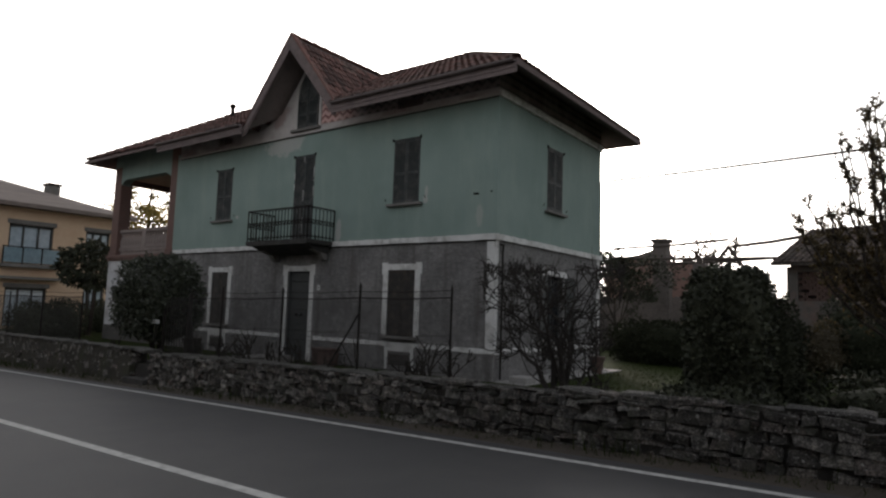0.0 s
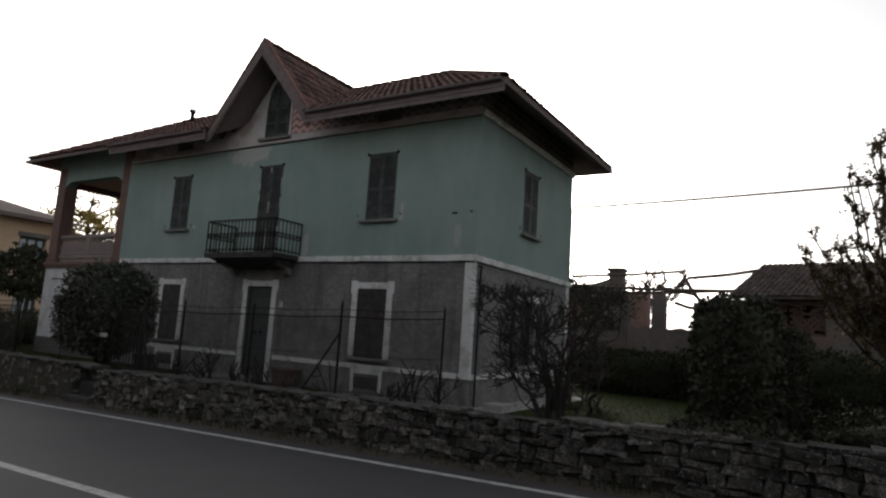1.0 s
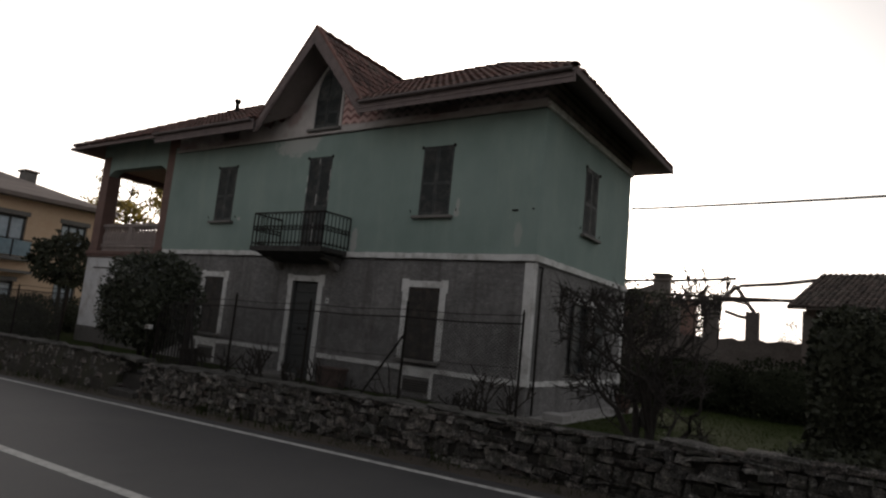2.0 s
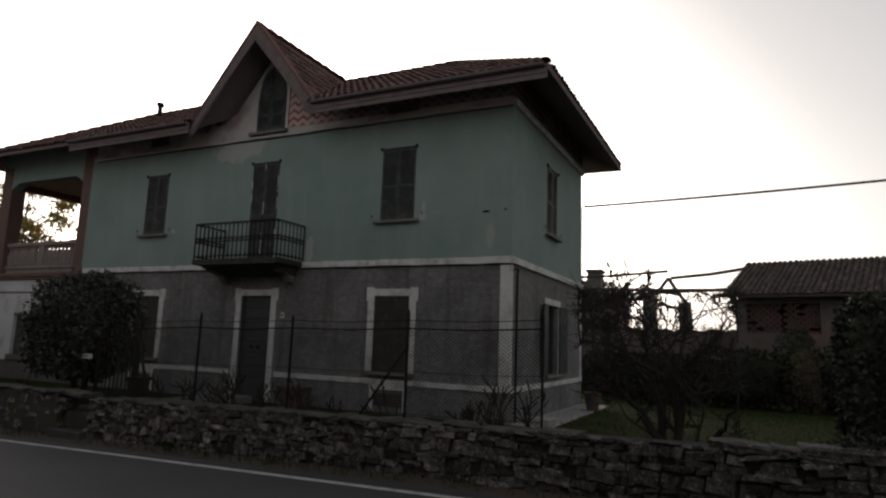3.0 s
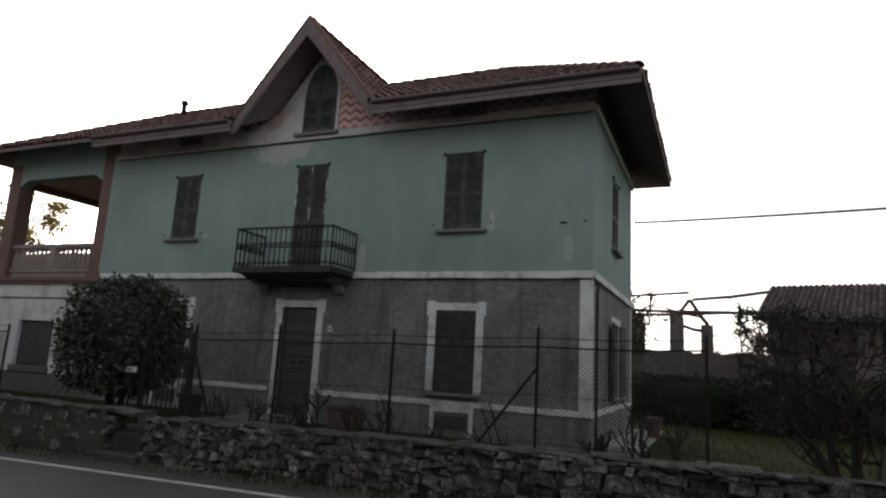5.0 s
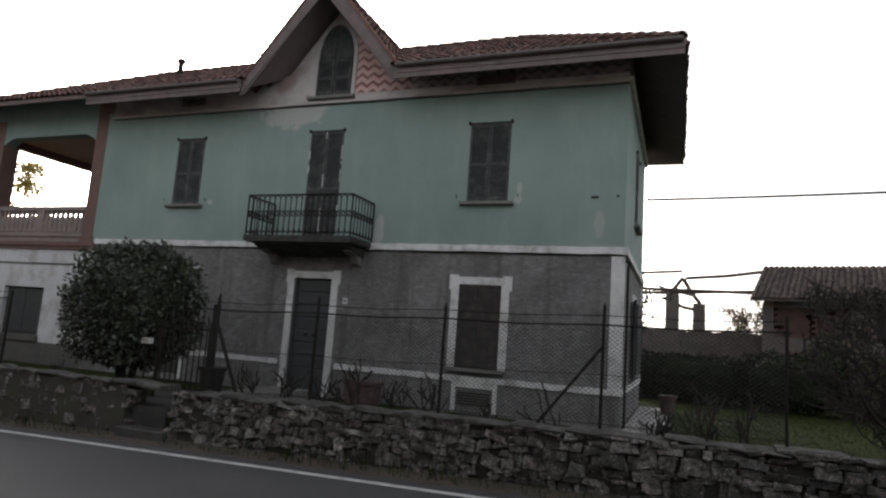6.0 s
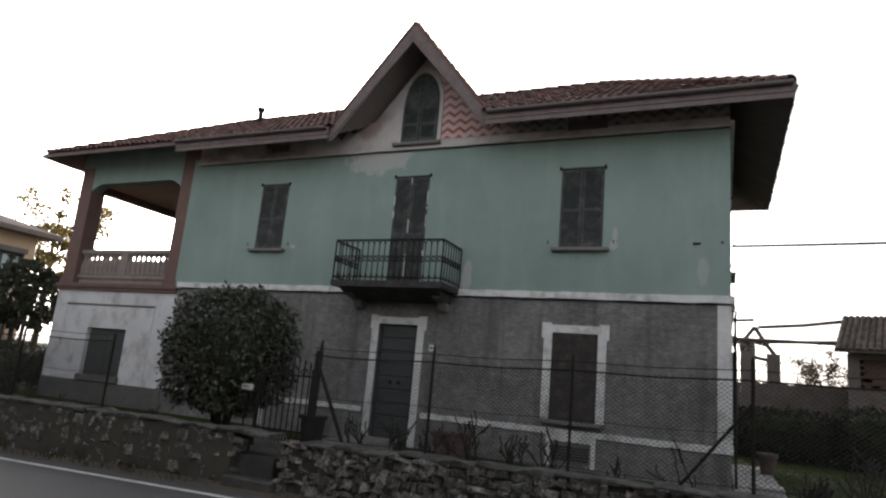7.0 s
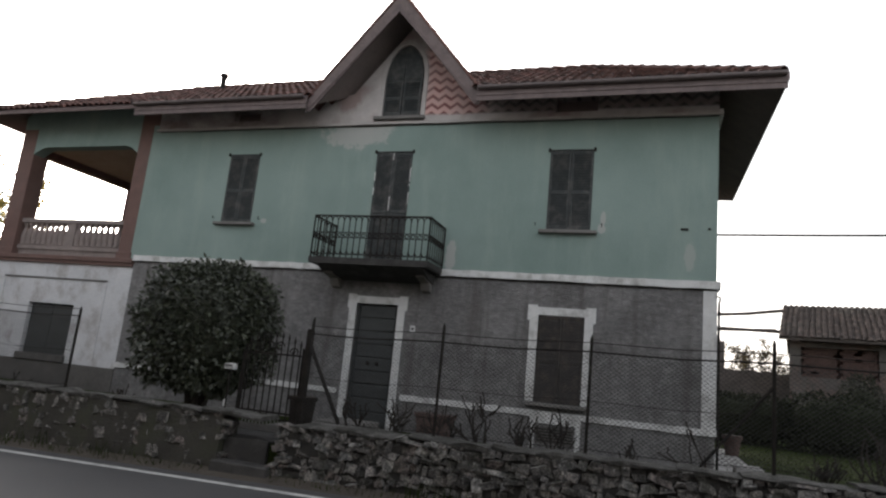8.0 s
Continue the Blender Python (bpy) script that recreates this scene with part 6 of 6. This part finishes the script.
tagged(raw("weeds", V, F, M_GRASS), "dry weeds along the foot of the wall", "weeds", kind="stuff")

# ---- yard: planters, slab ----
M_POT = surface("terracotta", (0.055, 0.036, 0.031), (0.095, 0.06, 0.052), 5, 40, dirt=(0.16, 0.13, 0.12), dirt_scale=3)
for x, y, r in ((-7.2, 17.3, 0.21),):
    pot = empty("flower_pot", "round weathered terracotta pot on the paving", "flower pot", loc=(x, y, HOUSE_Z + 0.05))
    z = HOUSE_Z + 0.02
    part("bowl", tubed([(x, y, z), (x, y, z + 0.05), (x, y, z + 0.42), (x, y, z + 0.42), (x, y, z + 0.5)], [r * 0.7, r * 0.72, r, r * 1.12, r * 1.12], 16), M_POT, pot)
    part("soil", tubed([(x, y, z + 0.5), (x, y, z + 0.504)], r * 1.0, 14), M_SOIL, pot)
planter = empty("planter_box", "reddish terracotta planter with dry plants by the wall", "planter", loc=(-13.3, 12.6, HOUSE_Z))
part("trough", prism([(-13.68, 0.62), (-12.94, 0.62), (-13.0, 0.12), (-13.62, 0.12)], "y", 12.42, 12.78), M_POT, planter)
part("rim", boxed(-13.71, -12.91, 12.39, 12.81, 0.56, 0.635, bev=0.01), M_POT, planter)
tub = empty("plant_tub", "dark round plastic plant tub behind the gate", "plant tub", loc=(-14.45, 9.15, 0.3))
part("body", tubed([(-14.45, 9.15, 0.28), (-14.45, 9.15, 0.85), (-14.45, 9.15, 0.85), (-14.45, 9.15, 0.91)], [0.16, 0.21, 0.235, 0.235], 16), M_IRON, tub)
part("soil", tubed([(-14.45, 9.15, 0.91), (-14.45, 9.15, 0.914)], 0.2, 14), M_SOIL, tub)
slab = tagged(part("stone_block", boxed(-7.62, -7.15, 13.1, 13.6, 0.1, 0.32, bev=0.02), M_PAVE), "low pale stone block at the house corner", "stone block")
tagged(part("paving", boxed(X1 + 0.035, -7.1, 13.0, 19.0, 0.0, HOUSE_Z + 0.05, bev=0.01), M_PAVE), "pale worn concrete paving along the side wall", "paving", kind="structure")

# ---- cable ----
cable = empty("overhead_cable", "black overhead cable fixed to the house wall", "cable", loc=(-7.95, 19.25, 6.1))
pts = []
for i in range(31):
    t = i / 30
    pts.append((-7.9 + 24 * t, 19.3 - 1.0 * t, 6.12 + 1.1 * t - 2.2 * t * (1 - t) * 0.45))
part("wire", tubed(pts, [0.040 - 0.018 * i / 30 for i in range(31)], 5), M_IRON, cable)
for z in (6.1, 4.3, 3.2):
    part("bracket", tubed([(-8.0, 19.33, z), (-7.82, 19.33, z + 0.03)], 0.014, 5), M_IRON, cable)
    part("insulator", tubed([(-7.85, 19.33, z), (-7.85, 19.33, z + 0.10)], [0.035, 0.025], 8), M_IRON, cable)
part("riser", tubed([(-7.97, 19.36, 6.1), (-7.97, 19.36, 0.3)], 0.014, 5), M_IRON, cable)

# ---- ruin and stone wall behind the garden ----
ruin = empty("ruined_shed", "roofless stone shed with bare roof beams", "ruin", loc=(-7.5, 32.0, 0.0))


def rough_wall(x0, x1, y0, y1, z0, z1, seed, n=24, wob=0.07):
    rnd2 = random.Random(seed)
    bm = bmesh.new()
    prev = None
    for i in range(n + 1):
        x = x0 + (x1 - x0) * i / n
        t = z1 + rnd2.uniform(-wob, wob)
        ring = [bm.verts.new(p) for p in ((x, y0 + rnd2.uniform(-0.03, 0.03), z0), (x, y0 + rnd2.uniform(-0.03, 0.03), t), (x, y1, t), (x, y1, z0))]
        if prev:
            for k in range(4):
                bm.faces.new((prev[k], prev[(k + 1) % 4], ring[(k + 1) % 4], ring[k]))
        else:
            bm.faces.new(ring)
        prev = ring
    bm.faces.new(prev[::-1])
    bmesh.ops.recalc_face_normals(bm, faces=bm.faces)
    return bm


part("wall", rough_wall(-17.0, -2.6, 31.9, 32.3, -0.2, 2.78, 5, 50), M_RUIN, ruin, "old stone wall with a ragged top")
for x0, x1, y, z0, z in ((-9.07, -8.53, 28.5, -0.2, 3.88), (-7.52, -6.96, 28.5, -0.2, 4.15), (-6.37, -5.83, 31.9, 2.7, 4.08)):
    part("pier", rough_wall(x0, x1, y, y + 0.5, z0, z, int(z * 10), 5, 0.05), M_RUIN, ruin, "stone pier of the ruin")
for p0, p1, r in (((-12.5, 32.1, 5.3), (-6.85, 32.2, 5.58), 0.075), ((-6.7, 32.2, 5.25), (-3.2, 31.6, 5.62), 0.085), ((-12.5, 31.5, 4.75), (-3.6, 31.0, 4.55), 0.08),
                  ((-12.0, 32.6, 4.45), (-3.6, 32.4, 4.75), 0.08), ((-7.5, 32.2, 4.45), (-6.84, 32.2, 5.25), 0.09), ((-6.84, 32.2, 5.25), (-6.05, 32.2, 4.05), 0.10),
                  ((-8.1, 32.2, 4.9), (-6.3, 32.2, 4.4), 0.05), ((-7.3, 32.2, 4.05), (-6.1, 32.2, 3.75), 0.09)):
    a, b = Vector(p0), Vector(p1)
    mid = (a + b) / 2 - Vector((0, 0, 0.06))
    part("beam", tubed([a, mid, b], r, 6), M_TIMBER, ruin, "bare weathered roof pole")
stack = empty("chimney_stack", "old brick chimney block with a flat cap", "chimney", loc=(-11.4, 35.6, 0))
part("shaft", rough_wall(-11.45, -10.7, 35.2, 36.0, -0.2, 5.95, 8, 5, 0.02), M_RUIN, stack, "plastered chimney shaft")
part("cap", boxed(-11.55, -10.6, 35.05, 36.15, 5.95, 6.12, bev=0.03), M_RUIN, stack)
part("body", rough_wall(-14.2, -11.455, 35.2, 36.2, -0.2, 5.0, 9, 8, 0.03), M_BRICK, stack, "reddish brick body")
part("side_wall", rough_wall(-10.695, -9.3, 35.3, 36.0, -0.2, 4.85, 19, 6, 0.05), M_BRICK, stack, "low reddish brick wall beside the chimney")
part("shoulder", prism([(-14.4, 5.0), (-11.45, 5.0), (-11.45, 5.5), (-12.2, 5.25)], "y", 35.15, 36.2), M_RUIN, stack)

# ---- barn ----
barn = empty("barn", "low old barn with a dark curved tile roof", "barn", loc=(-3.4, 31.9, 0))
BA = radians(-12.6)
BM = Matrix.Translation((-3.40, 31.9, 0)) @ Matrix.Rotation(BA, 4, "Z")
# in the barn's own frame x runs along the ridge, y back from it


def barn_part(name, bm, material, label=""):
    for v in bm.verts:
        v.co = BM @ v.co
    return part(name, bm, material, barn, label)


M_SCREEN = surface("dark_old_brick", (0.055, 0.036, 0.032), (0.11, 0.068, 0.058), 2, 20, bumps=0.6)
BL, BH, BE, BD = 17.0, 5.85, 4.05, 4.35
M_BARN = surface("barn_plaster", (0.065, 0.058, 0.053), (0.14, 0.127, 0.118), 0.9, 14, bumps=0.5, dirt=(0.16, 0.10, 0.085), dirt_scale=0.8, dirt_amount=0.8)
barn_part("wall", wall(0.35, BL, -0.3, 3.95, -3.7, -3.3, [(0.75, 3.3, 2.6, 3.75), (4.1, 7.6, 2.6, 3.75), (8.6, 12.5, 2.55, 3.62)]), M_BARN, "stained plaster and brick wall")
barn_part("wall", prism([(-3.3, -0.3), (3.7, -0.3), (3.7, 3.95), (0, BH - 0.25), (-3.3, 4.1)], "x", 0.35, 0.7), M_BARN)
barn_part("wall", boxed(0.35, BL, 3.4, 3.7, -0.3, 3.95), M_BARN)
barn_part("roof_deck", prism([(-BD, BE - 0.10), (0, BH - 0.10), (BD, BE - 0.10), (BD, BE), (0, BH), (-BD, BE)], "x", 0, BL), M_TIMBER)
# open brickwork screens, many bricks gone
rnd_b = random.Random(91)
for a, b in ((0.75, 2.0), (2.05, 3.3), (8.6, 10.5), (10.6, 12.5)):
    bm = bmesh.new()
    for k in range(10):
        x = a + (0.12 if k % 2 else 0.0)
        while x < b - 0.05:
            if rnd_b.random() < 0.9:
                y = rnd_b.uniform(-0.02, 0.02)
                box(bm, x, min(x + rnd_b.uniform(0.19, 0.23), b), -3.58 + y, -3.46 + y, 2.6 + k * 0.115, 2.6 + k * 0.115 + 0.105)
            x += 0.245
    barn_part("brick_screen", bm, M_SCREEN, "worn open brickwork screen under the eave")
barn_part("inner_wall", boxed(0.75, BL - 0.3, -1.2, -1.0, -0.3, 3.95), M_SCREEN, "dark brick wall inside the barn")
M_TILE_OLD = surface("old_dark_tile", (0.036, 0.029, 0.027), (0.10, 0.078, 0.07), 2, 20, spec=0.15, vary=0.45, dirt=(0.07, 0.07, 0.06))
up_b = Vector((0, BD, BH - BE)).normalized()
V5, F5 = tiled(Vector((0, -BD, BE)), Vector((1, 0, 0)), up_b, lambda u, v: True, lambda u, v: False, (int(BL / 0.21), 15), pitch=0.21, course=0.31, jitter=0.02, size=1.0)
V5 = [tuple(BM @ Vector(v)) for v in V5]
tagged(raw("tile_field", V5, F5, M_TILE_OLD, barn, "courses of old dark curved tiles"), kind="stuff")

# ---- neighbouring house ----
nb = empty("neighbour_house", "ochre two-storey house with a low hip roof", "house", loc=(-36.0, 13.0, -0.7))
NX, NY0, NY1 = -36.0, 7.0, 17.6
nwin = [(12.25, 14.3, 3.45, 5.4), (15.9, 17.2, 4.0, 5.4), (12.3, 14.2, 0.3, 2.2), (16.0, 17.1, 1.2, 2.4)]
part("wall", wall(NY0, NY1, -1.2, 6.35, NX - 0.4, NX, nwin, "y"), M_OCHRE, nb, "ochre plaster front wall")
part("wall", wall(NX - 11, NX - 0.4, -1.2, 6.35, NY1 - 0.4, NY1, ()), M_OCHRE, nb, "ochre plaster wall")
part("wall", wall(NX - 11, NX - 0.4, -1.2, 6.35, NY0, NY0 + 0.4, ()), M_OCHRE, nb, "ochre plaster wall")
ex0, ex1, ey0, ey1 = NX - 11.6, NX + 0.7, NY0 - 0.7, NY1 + 0.7
rz0, rz1 = 6.42, 8.3
bm = bmesh.new()
cy = (ey0 + ey1) / 2
hy = 5.2
pv = [bm.verts.new(p) for p in ((ex0, ey0, rz0), (ex1, ey0, rz0), (ex1, ey1, rz0), (ex0, ey1, rz0), (ex0 + hy, cy, rz1), (ex1 - hy, cy, rz1), (ex0, ey0, rz0 - 0.2), (ex1, ey0, rz0 - 0.2), (ex1, ey1, rz0 - 0.2), (ex0, ey1, rz0 - 0.2))]
for q in ((0, 1, 5, 4), (1, 2, 5), (2, 3, 4, 5), (3, 0, 4), (6, 7, 1, 0), (7, 8, 2, 1), (8, 9, 3, 2), (9, 6, 0, 3), (9, 8, 7, 6)):
    bm.faces.new([pv[i] for i in q])
M_TILE_PALE = surface("pale_brown_tile", (0.13, 0.105, 0.095), (0.22, 0.18, 0.16), 1.5, 9, bumps=0.6, dist=0.04, dirt=(0.10, 0.085, 0.08), stretch=(3, 0.4, 1))
nroof = part("roof", bm, M_TILE_PALE, nb, "low brown tiled hip roof")
part("chimney", boxed(NX - 3.4, NX - 2.7, 14.9, 15.5, 6.7, 8.05, bev=0.03), M_CONC, nroof)
part("chimney_cap", boxed(NX - 3.5, NX - 2.6, 14.83, 15.57, 8.05, 8.15), M_TILE_OLD, nroof)
# pale blue put into the panes in place of the sky's reflection
M_SKYGLASS = surface("sky_tinted_glass", (0.30, 0.38, 0.44), (0.46, 0.54, 0.60), 0.8, 4, rough=0.12, bumps=0.0, spec=0.8)
for a, b, c, d in nwin:
    w = new("window")
    w.parent = nb
    w.location = (0, 0, 0)
    w.matrix_parent_inverse = Matrix.Translation(-nb.location)
    tagged(w, "wide window with pale frame")
    for n_, args, mt in (("pane", (NX - 0.22, NX - 0.2, a, b, c, d), M_SKYGLASS), ("window_frame", (NX - 0.2, NX - 0.12, a, a + 0.1, c, d), M_DOOR), ("window_frame", (NX - 0.2, NX - 0.12, b - 0.1, b, c, d), M_DOOR),
                         ("window_frame", (NX - 0.2, NX - 0.12, a, b, d - 0.12, d), M_DOOR), ("mullion", (NX - 0.2, NX - 0.12, (2 * a + b) / 3 - 0.04, (2 * a + b) / 3 + 0.04, c, d - 0.12), M_DOOR),
                         ("mullion", (NX - 0.2, NX - 0.12, (a + 2 * b) / 3 - 0.04, (a + 2 * b) / 3 + 0.04, c, d - 0.12), M_DOOR), ("shutter_box", (NX - 0.12, NX + 0.05, a - 0.1, b + 0.1, d, d + 0.22), M_CONC)):
        o = new(n_, from_bm(n_, boxed(*args), mt))
        o.parent = w
nbal = part("balcony", boxed(NX, NX + 0.4, 11.9, 14.6, 3.2, 3.38, bev=0.02), M_CONC, nb, "concrete balcony with a glazed front")

M_BALGLASS = surface("blue_balcony_glass", (0.13, 0.20, 0.24), (0.20, 0.29, 0.34), 0.8, 4, rough=0.15, bumps=0.0, spec=0.7)
for k in range(3):
    y = 12.0 + k * 0.87
    panel = part("glass_panel", boxed(NX + 0.31, NX + 0.33, y, y + 0.80, 3.44, 4.18), M_BALGLASS, nbal, "bluish glass balcony panel")
    part("post", boxed(NX + 0.30, NX + 0.35, y - 0.06, y - 0.01, 3.38, 4.2), M_IRON, panel)
part("rail", boxed(NX + 0.29, NX + 0.35, 11.93, 14.57, 4.2, 4.25), M_IRON, nbal)
part("ledge", boxed(NX, NX + 0.5, 11.8, 14.7, 2.62, 2.75), M_CONC, nb)
